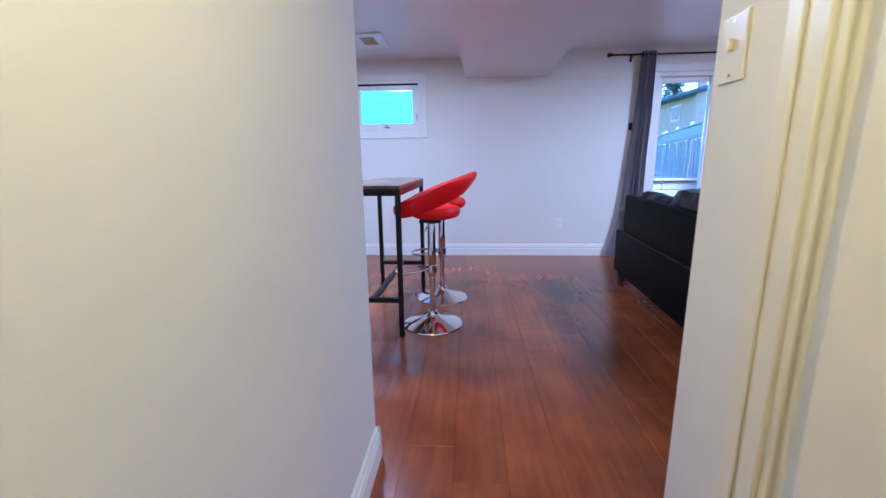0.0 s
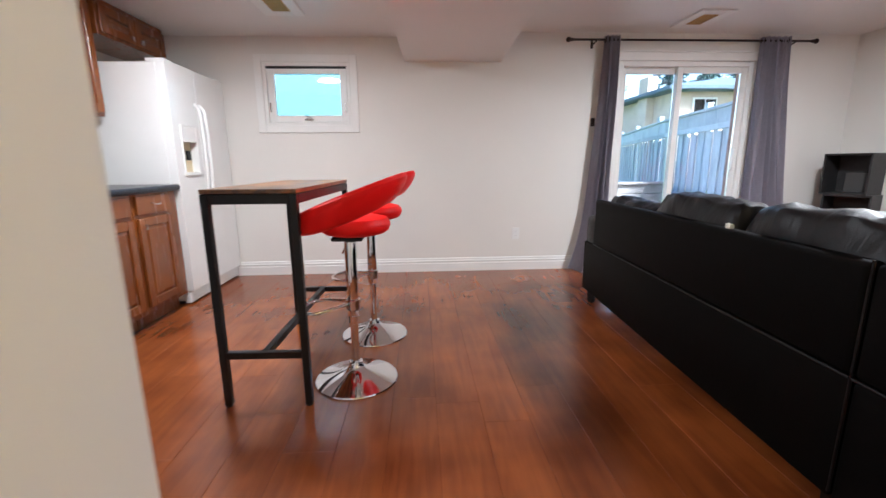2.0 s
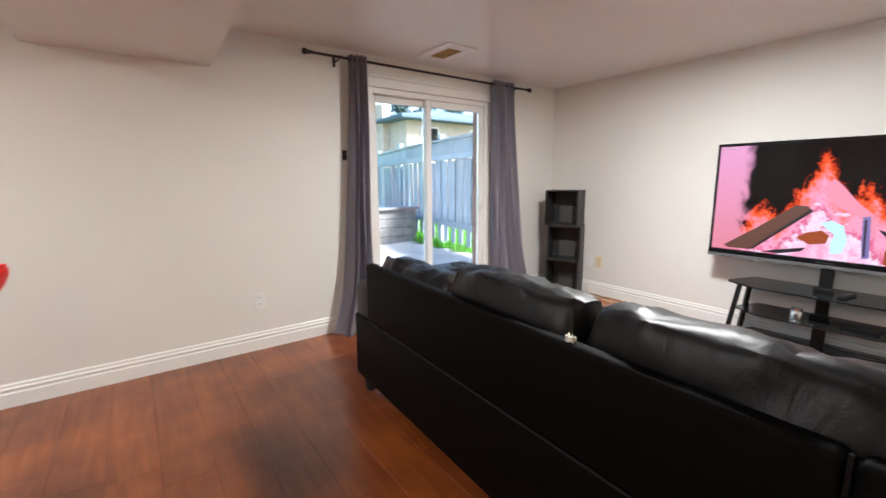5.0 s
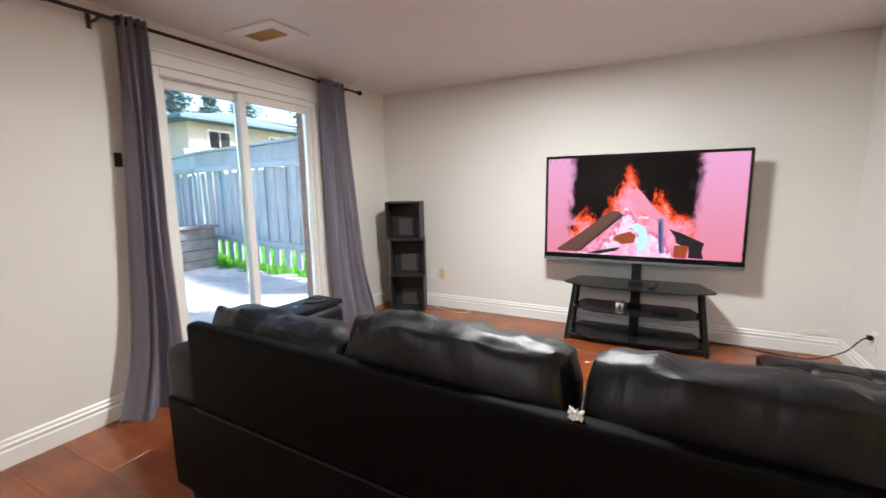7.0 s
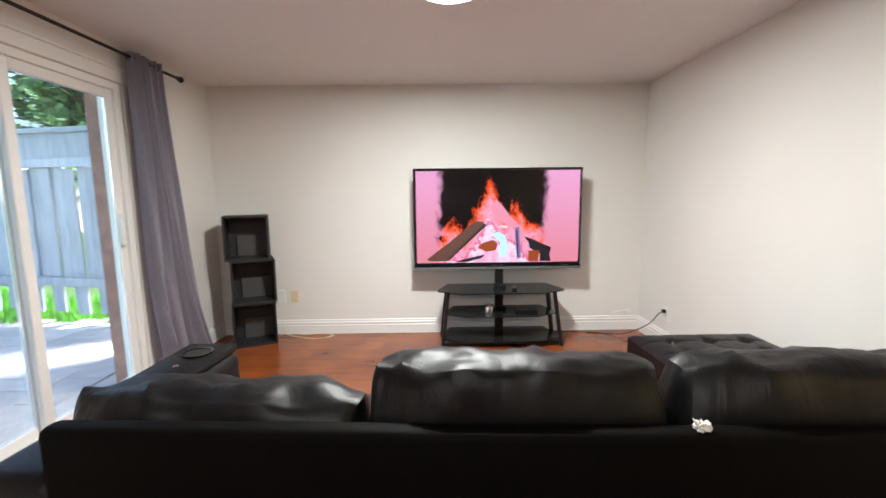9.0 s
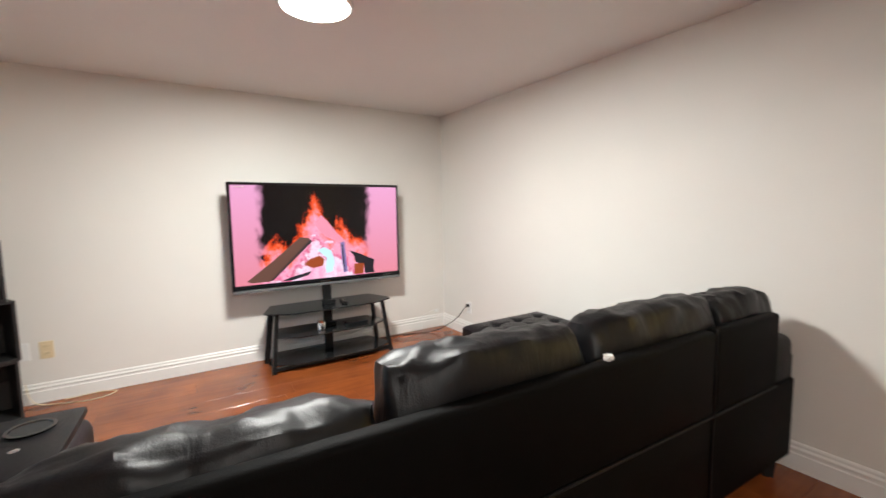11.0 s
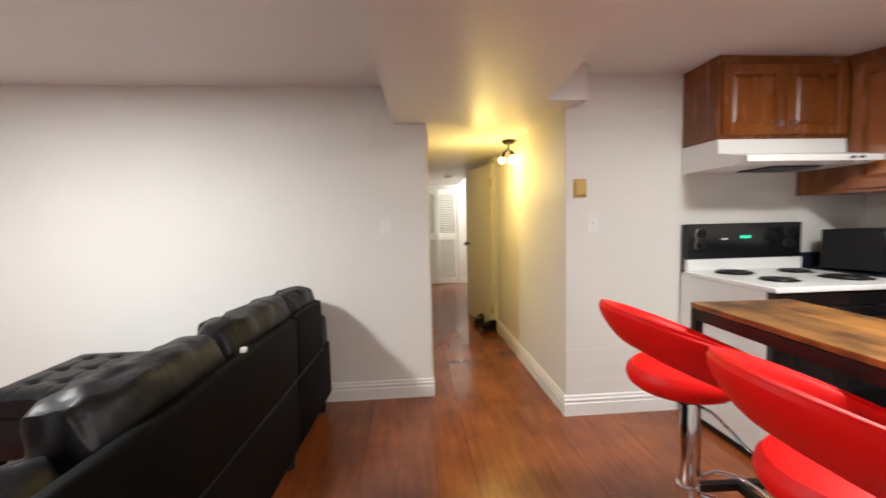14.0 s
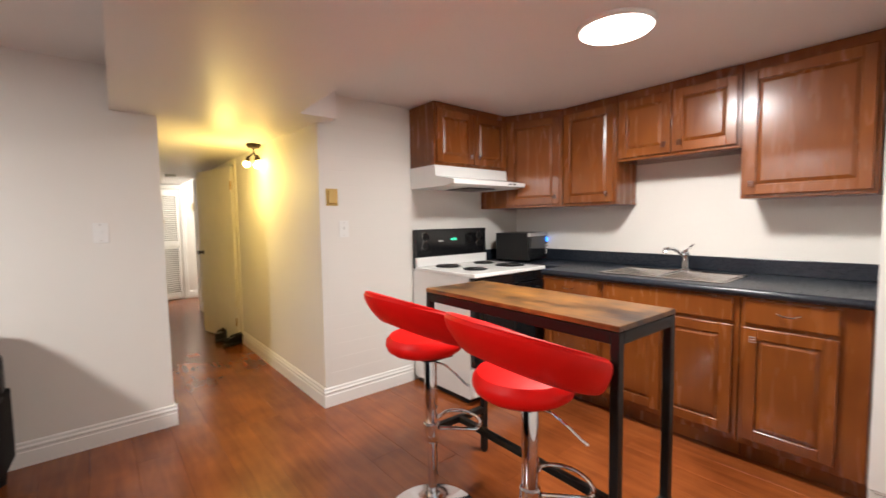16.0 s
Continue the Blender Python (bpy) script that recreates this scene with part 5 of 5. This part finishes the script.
def microwave():
    m = thing("microwave", "small silver microwave oven on the worktop in the corner", "microwave", (-2.36, YK + 0.045, 0.912), 14)
    W, D, H = 0.43, 0.32, 0.245
    part("casing", boxes((0, 0, 0.01, W, D - 0.02, H), bevel=0.004), BLACK_METAL, m, "black casing")
    part("front", boxes((0.0, D - 0.02, 0.01, W, D, H - 0.035), bevel=0.004), BLACK_GLOSS, m, "black front frame")
    part("top_strip", boxes((0.0, D - 0.02, H - 0.034, W, D + 0.001, H), bevel=0.003), STEEL, m, "silver strip above the door")
    part("door_glass", boxes((0.115, D, 0.035, W - 0.02, D + 0.004, H - 0.035), bevel=0.001), BLACK_GLASS, m, "dark door glass")
    part("display", boxes((0.025, D, H - 0.085, 0.085, D + 0.004, H - 0.045)), glowing("blue_display", (0.05, 0.25, 1.0), 2.0), m, "lit blue display")
    part("keypad", boxes(*[(0.025 + 0.022 * i, D, 0.05 + 0.024 * j, 0.042 + 0.022 * i, D + 0.003, 0.066 + 0.024 * j) for i in range(3) for j in range(4)]), TRIM, m, "pale keypad")
    for x in (0.03, W - 0.03):
        for y in (0.03, D - 0.05):
            bm = bmesh.new()
            cyl(bm, (x, y, -0.001), (x, y, 0.012), 0.012, n=12)
            part("foot", bm, BLACK_METAL, m)


microwave()


def fridge():
    # faces +x; local y across the front
    f = thing("fridge", "white side-by-side fridge with a water dispenser in the narrow door", "fridge", (-1.68, 3.665, 0))
    W, H = 0.845, 1.75
    part("body", boxes((-0.70, 0.002, 0.03, -0.065, W - 0.002, H - 0.015), bevel=0.006, seg=2), WHITE, f, "white side and top")
    g = part("grille", boxes((-0.075, 0.0, 0.015, -0.03, W, 0.095), bevel=0.003), WHITE, f, "white toe grille")
    for k in range(4):
        part("slat", boxes((-0.031, 0.02, 0.026 + 0.017 * k, -0.024, W - 0.02, 0.034 + 0.017 * k), bevel=0.001), WHITE, g)
    split = 0.365
    # freezer door with a recess for the dispenser
    y0, y1, z0, z1 = 0.10, 0.29, 0.98, 1.32
    bm = bmesh.new()
    loops = []
    for x, (ya, yb, za, zb) in ((-0.06, (y0, y1, z0, z1)), (0, (y0, y1, z0, z1)), (0, (0, split - 0.004, 0.11, H)), (-0.06, (0, split - 0.004, 0.11, H))):
        loops.append([bm.verts.new((x, y, z)) for y, z in ((ya, za), (yb, za), (yb, zb), (ya, zb))])
    for p, q in zip(loops, loops[1:] + loops[:1]):
        for k in range(4):
            bm.faces.new((p[k], p[(k + 1) % 4], q[(k + 1) % 4], q[k]))
    bmesh.ops.recalc_face_normals(bm, faces=bm.faces[:])
    d = part("freezer_door", bm, WHITE, f, "white narrow freezer door")
    part("recess_back", boxes((-0.058, y0 + 0.001, z0 + 0.001, -0.05, y1 - 0.001, z1 - 0.001)), WHITE, d, "white recess wall")
    part("dispenser_frame", boxes((-0.002, y0 - 0.012, z0 - 0.012, 0.008, y0, z1 + 0.012), (-0.002, y1, z0 - 0.012, 0.008, y1 + 0.012, z1 + 0.012), (-0.002, y0, z1, 0.008, y1, z1 + 0.012), (-0.002, y0, z0 - 0.012, 0.012, y1, z0), (-0.002, y0, z1 - 0.11, 0.006, y1, z1), bevel=0.002), WHITE, d, "white dispenser surround")
    part("dispenser_recess", boxes((-0.049, y0 + 0.002, z0 + 0.002, -0.046, y1 - 0.002, z1 - 0.11)), IVORY, d, "cream dispenser recess")
    part("paddle", boxes((-0.045, y0 + 0.03, z0 + 0.10, -0.03, y0 + 0.08, z0 + 0.17), (-0.045, y1 - 0.08, z0 + 0.10, -0.03, y1 - 0.03, z0 + 0.17), bevel=0.003), BLACK_METAL, d, "dark dispenser paddles")
    part("drip_tray", boxes((-0.045, y0 + 0.005, z0 + 0.002, 0.005, y1 - 0.005, z0 + 0.012), bevel=0.002), WHITE, d)
    e = part("fridge_door", boxes((-0.06, split + 0.004, 0.11, 0, W, H), bevel=0.006, seg=2), WHITE, f, "white wide fridge door")
    for y, parent in ((split - 0.035, d), (split + 0.035, e)):
        bm = bmesh.new()
        tube(bm, [(0.0, y, 0.75), (0.035, y, 0.80), (0.045, y, 1.0), (0.045, y, 1.30), (0.035, y, 1.46), (0.0, y, 1.50)], 0.013, 10)
        part("handle", bm, WHITE, parent, "long white curved handle", smooth=True)
    for y in (0.06, W - 0.06):
        part("hinge_cap", boxes((-0.13, y - 0.05, H - 0.015, -0.01, y + 0.05, H + 0.012), bevel=0.005, seg=2), WHITE, f, "white hinge cap")


fridge()

# ---- hallway ----


def leaf_door(name, label, w, h, knob_x, kind_knob=True):
    d = thing(name, label, "door", (0, 0, 0), kind="structure")
    part("leaf", boxes((0, -0.018, 0.012, w, 0.018, h), bevel=0.003), DOORPAINT, d, "cream painted door leaf")
    bm = bmesh.new()
    for s in (-1, 1):
        lathe(bm, [(r, s * z) for r, z in ((0.026, 0.018), (0.026, 0.022), (0.010, 0.026), (0.010, 0.045), (0.022, 0.052), (0.027, 0.064), (0.022, 0.074), (0.0, 0.077))], n=20)
    bmesh.ops.rotate(bm, verts=bm.verts, matrix=Matrix.Rotation(radians(90), 3, "X"))
    k = part("knob", bm, BRONZE, d, "round dark door knob", smooth=True)
    k.matrix_local = pose(knob_x, 0, 0.95)
    return d


DOORPAINT = material("cream_door_paint", (0.76, 0.72, 0.62), 0.35, spread=0.03)


def hall_things():
    d = leaf_door("door_1", "cream painted hallway door standing slightly ajar", 0.80, 1.88, 0.73)
    d.matrix_world = pose(HW + 0.022, HDOOR[1] - 0.012, 0, 0, 0, -77)
    for z in (0.22, 1.68):
        bm = bmesh.new()
        cyl(bm, (0.0, 0.024, z - 0.045), (0.0, 0.024, z + 0.045), 0.006, n=10)
        box(bm, -0.002, 0.018, z - 0.045, 0.025, 0.021, z + 0.045)
        part("hinge", bm, BRASS, d, "old brass hinge", smooth=True)
    c = 0.07
    structure("trim_hall_door", boxes((HW, HDOOR[1], 0, HW + 0.015, HDOOR[1] + c, HDOOR[2] - 0.1 + c), (HW, HDOOR[0] - c, 0, HW + 0.015, HDOOR[0], HDOOR[2] - 0.1 + c), (HW, HDOOR[0], HDOOR[2] - 0.1, HW + 0.015, HDOOR[1], HDOOR[2] - 0.1 + c),
                                  (HW - T, HDOOR[1] - 0.015, 0, HW, HDOOR[1], HDOOR[2] - 0.1), (HW - T, HDOOR[0], 0, HW, HDOOR[0] + 0.015, HDOOR[2] - 0.1), bevel=0.003), DOORPAINT, "cream door casing")
    structure("trim_hall_opening", boxes((HW, HALL_OPEN, 0, HW + 0.015, HALL_OPEN + 0.09, ZD), (HW - T, HALL_OPEN - 0.012, 0, HW + 0.015, HALL_OPEN, ZD), bevel=0.003), TRIM, "white casing at the hallway opening")
    e = leaf_door("door_2", "cream painted closed door in the hallway", EDOOR[1] - EDOOR[0] - 0.05, EDOOR[2] - 0.02, 0.06)
    e.matrix_world = pose(HE + 0.022, EDOOR[0] + 0.02, 0, 0, 0, 90)
    structure("trim_near_door", boxes((HE - 0.018, EDOOR[1] + 0.018, 0, HE, EDOOR[1] + 0.10, EDOOR[2] + 0.014), (HE - 0.024, EDOOR[1] + 0.060, 0, HE - 0.018, EDOOR[1] + 0.096, EDOOR[2] + 0.014), (HE - 0.010, EDOOR[1], 0, HE, EDOOR[1] + 0.018, EDOOR[2]), (HE - 0.018, EDOOR[0] - 0.09, 0, HE, EDOOR[0], EDOOR[2] + 0.014), (HE, EDOOR[1] - 0.014, 0, HE + 0.03, EDOOR[1], EDOOR[2]), bevel=0.004, seg=2), DOORPAINT, "cream moulded door casing")
    # louvred closet at the end
    b = thing("closet_door", "white louvred bifold closet door, slightly folded", "door", (0.0, HALL_END, 0))
    for x0, ang in ((-0.33, 12), (0.055, -10)):
        p = part("panel", boxes((0, -0.014, 0.02, 0.035, 0.014, 1.86), (0.34, -0.014, 0.02, 0.375, 0.014, 1.86), (0.035, -0.014, 0.02, 0.34, 0.014, 0.12), (0.035, -0.014, 0.92, 0.34, 0.014, 1.0), (0.035, -0.014, 1.78, 0.34, 0.014, 1.86), (0.035, -0.013, 0.12, 0.34, -0.010, 1.78), bevel=0.001), TRIM, b, "white louvred door panel")
        p.matrix_local = pose(x0, 0.045 if ang > 0 else 0.12, 0, 0, 0, ang)
        slat = mesh_of("slat", boxes((0.035, -0.023, -0.002, 0.34, 0.023, 0.002)), TRIM)
        for k in range(22):
            for zb in (0.14, 1.02):
                o = new("slat", slat)
                o.parent = p
                o.matrix_local = pose(0, 0, zb + 0.0345 * k, 38, 0, 0)
    structure("trim_closet", boxes((-0.43, HALL_END, 0, -0.36, HALL_END + 0.018, 1.95), (-0.36, HALL_END, 1.88, HE, HALL_END + 0.018, 1.95), bevel=0.003), TRIM, "white closet casing")
    skirt("baseboard_hall_end", [("x", HALL_END, 1, -1.7, -0.43)])
    o = thing("door_chime", "small brown door chime box on the hallway end wall", "chime", (-0.62, HALL_END, 1.52))
    part("box", boxes((-0.07, 0, 0, 0.07, 0.05, 0.13), bevel=0.006, seg=2), BRASS, o)
    part("grille", boxes(*[(-0.05, 0.05, 0.02 + 0.018 * k, 0.05, 0.053, 0.03 + 0.018 * k) for k in range(5)]), BRONZE, o, "dark slots")
    # smoke alarm far down the hall
    a = thing("smoke_alarm", "white round smoke alarm on the hallway ceiling", "alarm", (-0.05, -2.9, ZD + 0.018))
    bm = bmesh.new()
    lathe(bm, [(0.055, -0.03), (0.062, -0.022), (0.065, 0.0)], n=24)
    part("cover", bm, WHITE, a, smooth=True)
    # lamp
    l = thing("ceiling_light", "small bronze hallway light with three warm yellow bulbs", "light", (-0.31, 0.0, ZD + 0.018))
    bm = bmesh.new()
    lathe(bm, [(0.010, -0.035), (0.045, -0.030), (0.058, -0.012), (0.060, 0.0)], n=28)
    part("canopy", bm, BRONZE, l, "bronze ceiling plate", smooth=True)
    for k in range(3):
        a = radians(-15 + 120 * k)
        x, y = 0.055 * math.cos(a), 0.085 * math.sin(a)
        bm = bmesh.new()
        tube(bm, [(0, 0, -0.025), (0, 0, -0.07), (x * 0.4, y * 0.4, -0.095), (x * 0.9, y * 0.9, -0.110)], 0.007, 8)
        cyl(bm, (x * 0.75, y * 0.75, -0.105), (x * 0.95, y * 0.95, -0.150), 0.014, 0.019, 14)
        arm = part("arm", bm, BRONZE, l, "bronze lamp arm", smooth=True)
        bm = bmesh.new()
        bmesh.ops.create_uvsphere(bm, u_segments=16, v_segments=10, radius=0.030, matrix=Matrix.Translation((x * 1.03, y * 1.03, -0.170)))
        part("bulb", bm, BULB, arm, "glowing warm bulb", smooth=True).visible_shadow = False
    # shoes by the door
    def shoe(at, rz, label):
        s = thing("shoe", label, "shoe", at, rz, group="shoes on the hallway floor")
        bm = bmesh.new()
        pillow(bm, 0, 0, 0.020, 0.27, 0.095, 0.030, 5, 0.001)
        part("sole", bm, SHELF, s, "dark rubber sole", smooth=True)
        bm = bmesh.new()
        pillow(bm, -0.005, 0, 0.055, 0.25, 0.085, 0.075, 6, 0.006)
        for v in bm.verts:
            if v.co.x > 0.02:
                v.co.z = 0.03 + (v.co.z - 0.03) * (1 - 2.2 * min(0.12, v.co.x - 0.02))
            elif v.co.z > 0.07:
                v.co.z += 0.012
        up = part("upper", bm, LEATHER, s, "black upper", smooth=True)
        bm = bmesh.new()
        for k in range(4):
            tube(bm, [(0.02 + 0.018 * k, -0.022, 0.094 - 0.004 * k), (0.02 + 0.018 * k, 0.0, 0.100 - 0.004 * k), (0.02 + 0.018 * k, 0.022, 0.094 - 0.004 * k)], 0.002, 5)
        part("laces", bm, TRIM, up, "pale laces", smooth=True)
    shoe((-0.31, -0.93, 0.0), 20, "black low shoe on the floor beside the hallway door")
    shoe((-0.24, -1.24, 0.0), 60, "black low shoe with a pale lining beside the other shoe")


hall_things()

# ---- wall plates, vents, lamps, cables ----


def plate(name, label, category, at, rz, mat, w=0.07, h=0.115, style="switch"):
    """A wall plate that faces -y before it is turned."""
    p = thing(name, label, category, at, rz)
    part("plate", boxes((-w / 2, -0.006, -h / 2, w / 2, 0, h / 2), bevel=0.002, seg=2), mat, p)
    if style == "switch":
        part("toggle", boxes((-0.005, -0.018, -0.004, 0.005, -0.006, 0.016), bevel=0.002), mat, p, "small toggle")
    elif style == "outlet":
        for z in (-0.024, 0.024):
            o = part("socket", boxes((-0.017, -0.0085, z - 0.014, 0.017, -0.006, z + 0.014), bevel=0.001), mat, p, "socket face")
            part("slots", boxes((-0.008, -0.0092, z - 0.004, -0.006, -0.0086, z + 0.006), (0.006, -0.0092, z - 0.004, 0.008, -0.0086, z + 0.006)), BLACK_METAL, o, "dark slots")
    elif style == "thermostat":
        part("cover", boxes((-w * 0.38, -0.024, -h * 0.38, w * 0.38, -0.006, h * 0.38), bevel=0.004), mat, p, "raised cover")
    for z in ((-h / 2 + 0.012, h / 2 - 0.012) if style == "switch" else ()):
        bm = bmesh.new()
        cyl(bm, (0, -0.006, z), (0, -0.0072, z), 0.003, n=10)
        part("screw", bm, STEEL, p)
    return p


PLATE_WHITE = material("white_plastic_plate", (0.78, 0.78, 0.76), 0.3, spread=0.02)
plate("light_switch", "white light switch on the wall beside the hallway", "switch", (0.749, YS, 1.232), 180, PLATE_WHITE)
plate("light_switch", "white light switch under the cream thermostat", "switch", (-0.557, YK, 1.225), 180, PLATE_WHITE)
plate("thermostat", "cream wall thermostat above the light switch", "thermostat", (-0.474, YK, 1.443), 180, YELLOWED, 0.085, 0.115, "thermostat")
plate("light_switch", "cream light switch beside the hallway door", "switch", (HE, 0.672, 1.285), -90, material("cream_plate", (0.74, 0.69, 0.58), 0.3), 0.072, 0.118)
plate("outlet", "white wall outlet above the baseboard", "outlet", (0.968, YN, 0.363), 0, PLATE_WHITE, style="outlet")
plate("outlet", "aged ivory wall outlet near the cube shelves", "outlet", (XE, 3.872, 0.350), 90 - 180, IVORY, style="outlet")
plate("outlet", "white blank plate beside the ivory outlet", "outlet", (XE, 3.99, 0.352), -90, PLATE_WHITE, style="blank")
plate("outlet", "white wall outlet with a cable near the corner", "outlet", (3.707, YS, 0.275), 180, PLATE_WHITE, style="outlet")
plate("outlet", "small white cable plate low on the wall in the corner", "outlet", (XE, 0.83, 0.17), -90, PLATE_WHITE, 0.05, 0.035, style="blank")
plate("light_switch", "small dark bronze switch beside the curtain", "switch", (1.672, YN, 1.408), 0, BRONZE, 0.038, 0.075)


def cable(label, pts, r=0.004, mat=None):
    bm = bmesh.new()
    fine = []
    P = [Vector(p) for p in pts]
    for i in range(len(P) - 1):
        a, b, c, d = P[max(i - 1, 0)], P[i], P[i + 1], P[min(i + 2, len(P) - 1)]
        for k in range(6):
            t = k / 6
            fine.append(0.5 * ((2 * b) + (c - a) * t + (2 * a - 5 * b + 4 * c - d) * t * t + (3 * b - a - 3 * c + d) * t ** 3))
    fine.append(P[-1])
    tube(bm, fine, r, 8)
    tagged(new("cable", mesh_of("cable", bm, mat or BLACK_METAL, True)), label, "cable")


cable("black power cable from the corner outlet to the stand", [(3.707, YS + 0.03, 0.30), (3.72, YS + 0.06, 0.27), (3.80, YS + 0.10, 0.16), (3.93, 0.93, 0.05), (4.02, 1.02, 0.008), (4.10, 1.30, 0.006), (4.08, 1.60, 0.006), (3.98, 1.95, 0.008)])
cable("thin white cable hanging at the corner plate", [(XE - 0.008, 0.83, 0.17), (XE - 0.04, 0.88, 0.19), (XE - 0.03, 0.97, 0.165), (XE - 0.02, 1.05, 0.10)], 0.003, PLATE_WHITE)
cable("loose pale cable on the floor near the shelves", [(XE - 0.022, 3.99, 0.14), (XE - 0.05, 3.95, 0.02), (XE - 0.12, 3.80, 0.006), (XE - 0.16, 3.62, 0.006), (XE - 0.08, 3.52, 0.006), (XE - 0.03, 3.62, 0.006), (XE - 0.05, 3.80, 0.006)], 0.003, IVORY)
o = thing("plug", "black plug in the corner outlet", "plug", (3.707, YS + 0.009, 0.30))
part("body", boxes((-0.014, 0, -0.014, 0.014, 0.028, 0.014), bevel=0.004, seg=2), BLACK_METAL, o)


def vent(at, label):
    v = thing("ceiling_vent", label, "vent", (*at, ZK if at[0] < 0 else ZC))
    part("frame", boxes((-0.145, -0.215, -0.014, -0.065, 0.215, 0), (0.065, -0.215, -0.014, 0.145, 0.215, 0), (-0.065, 0.125, -0.014, 0.065, 0.215, 0), (-0.065, -0.215, -0.014, 0.065, -0.125, 0), bevel=0.004), TRIM, v, "white painted frame")
    part("register", boxes((-0.065, -0.125, -0.010, 0.065, 0.125, -0.002)), material("brass_yellow_register", (0.55, 0.30, 0.06), 0.4, metal=0.3), v, "brass-coloured register")
    for k in range(9):
        part("slat", boxes((-0.055, -0.112 + 0.026 * k, -0.016, 0.055, -0.100 + 0.026 * k, -0.010), bevel=0.001), BRASS, v, "brass slat")


vent((2.37, 4.13), "white framed ceiling vent with a brass register near the patio door")
vent((-0.93, 3.76), "white framed ceiling vent with a brass register above the kitchen")


def disc_light(at, label, top):
    l = thing("ceiling_light", label, "light", (*at, top))
    bm = bmesh.new()
    lathe(bm, [(0.165, -0.020), (0.170, -0.014), (0.170, 0.0)], n=56)
    part("rim", bm, WHITE, l, "thin white rim", smooth=True)
    bm = bmesh.new()
    lathe(bm, [(0.0, -0.028), (0.10, -0.027), (0.150, -0.023), (0.160, -0.018)], n=56)
    part("diffuser", bm, LAMPGLOW, l, "glowing round diffuser", smooth=True)


disc_light(LIVING, "round flush ceiling light, lit, above the living area", ZC)
disc_light(KITCHEN, "round flush ceiling light, lit, above the bar table", ZK)

# ---- floor planks and pavers ----
floor = tagged(new("floor", mesh_of("floor", boxes((XW, YK, -0.0088, XE, YN, -0.0078)), SUBFLOOR)), "reddish brown hand-scraped laminate floor", kind="structure")
plank_meshes = {}


def plank_mesh(w, ln):
    key = (round(w, 3), round(ln, 3))
    if key not in plank_meshes:
        bm = bmesh.new()
        c = 0.0010
        rows = [(0, -0.0075), (0, -c), (c, 0)]
        rings = [[bm.verts.new(p) for p in ((o, o, z), (w - o, o, z), (w - o, ln - o, z), (o, ln - o, z))] for o, z in rows]
        for p, q in zip(rings, rings[1:]):
            for k in range(4):
                bm.faces.new((p[k], p[(k + 1) % 4], q[(k + 1) % 4], q[k]))
        bm.faces.new(rings[-1])
        plank_meshes[key] = mesh_of("plank", bm, FLOOR)
    return plank_meshes[key]


def planks():
    rnd = random.Random(3)
    pw, pl = 0.192, 1.215
    x = XW
    while x < XE - 0.01:
        w = min(pw, XE - x)
        segs = []
        mid = x + w / 2
        lo = YS if mid > HE else YK
        if mid > HW - 0.05 and mid < HE + 0.05:
            lo = HALL_END
        segs.append((lo, YN))
        if -1.7 < mid <= HW:
            segs.append((HALL_END, HALL_OPEN))
        if -1.3 < mid <= HW:
            segs.append((HDOOR[0] - 0.2, HDOOR[1] + 0.2))
        for a, b in segs:
            y = a - rnd.uniform(0.1, 1.1)
            while y < b:
                y0, y1 = max(y, a), min(y + pl, b)
                if y1 - y0 > 0.02:
                    o = new("plank", plank_mesh(w - 0.0004, y1 - y0 - 0.0004))
                    o.parent = floor
                    o.matrix_local = pose(x, y0, rnd.uniform(-0.0002, 0.0))
                y += pl
        x += pw


planks()


def wall_courses():
    """Faint painted courses on the wall between the hallway and the stove."""
    wall = bpy.data.objects["wall_kitchen"]
    rnd = random.Random(12)
    course = mesh_of("course", boxes((-1.13, YK, 0.0, HW - 0.0006, YK + 0.0016, 0.096), bevel=0.0007), WALL)
    z = 0.134
    while z < ZK - 0.1:
        o = new("course", course)
        o.parent = wall
        o.matrix_local = pose(0, rnd.uniform(-0.0006, 0.0), z)
        z += 0.0995


wall_courses()

patio = tagged(new("pavement_patio", mesh_of("pavement_patio", boxes((-1.0, YN + T + 0.12, -0.2, 5.05, 8.9, -0.115)), STONE)), "pale paved patio", kind="structure")
paver = mesh_of("paver", boxes((0.004, 0.004, -0.02, 0.396, 0.296, 0.016), bevel=0.005), PAVER)
for j in range(14):
    for i in range(13):
        x = 0.1 + 0.4 * i - (0.2 if j % 2 else 0)
        if x + 0.4 > 5.3:
            continue
        o = new("paver", paver)
        o.parent = patio
        o.matrix_local = pose(x, YN + T + 0.13 + 0.3 * j, -0.112 + random.uniform(-0.004, 0.004), random.uniform(-0.4, 0.4), random.uniform(-0.4, 0.4))
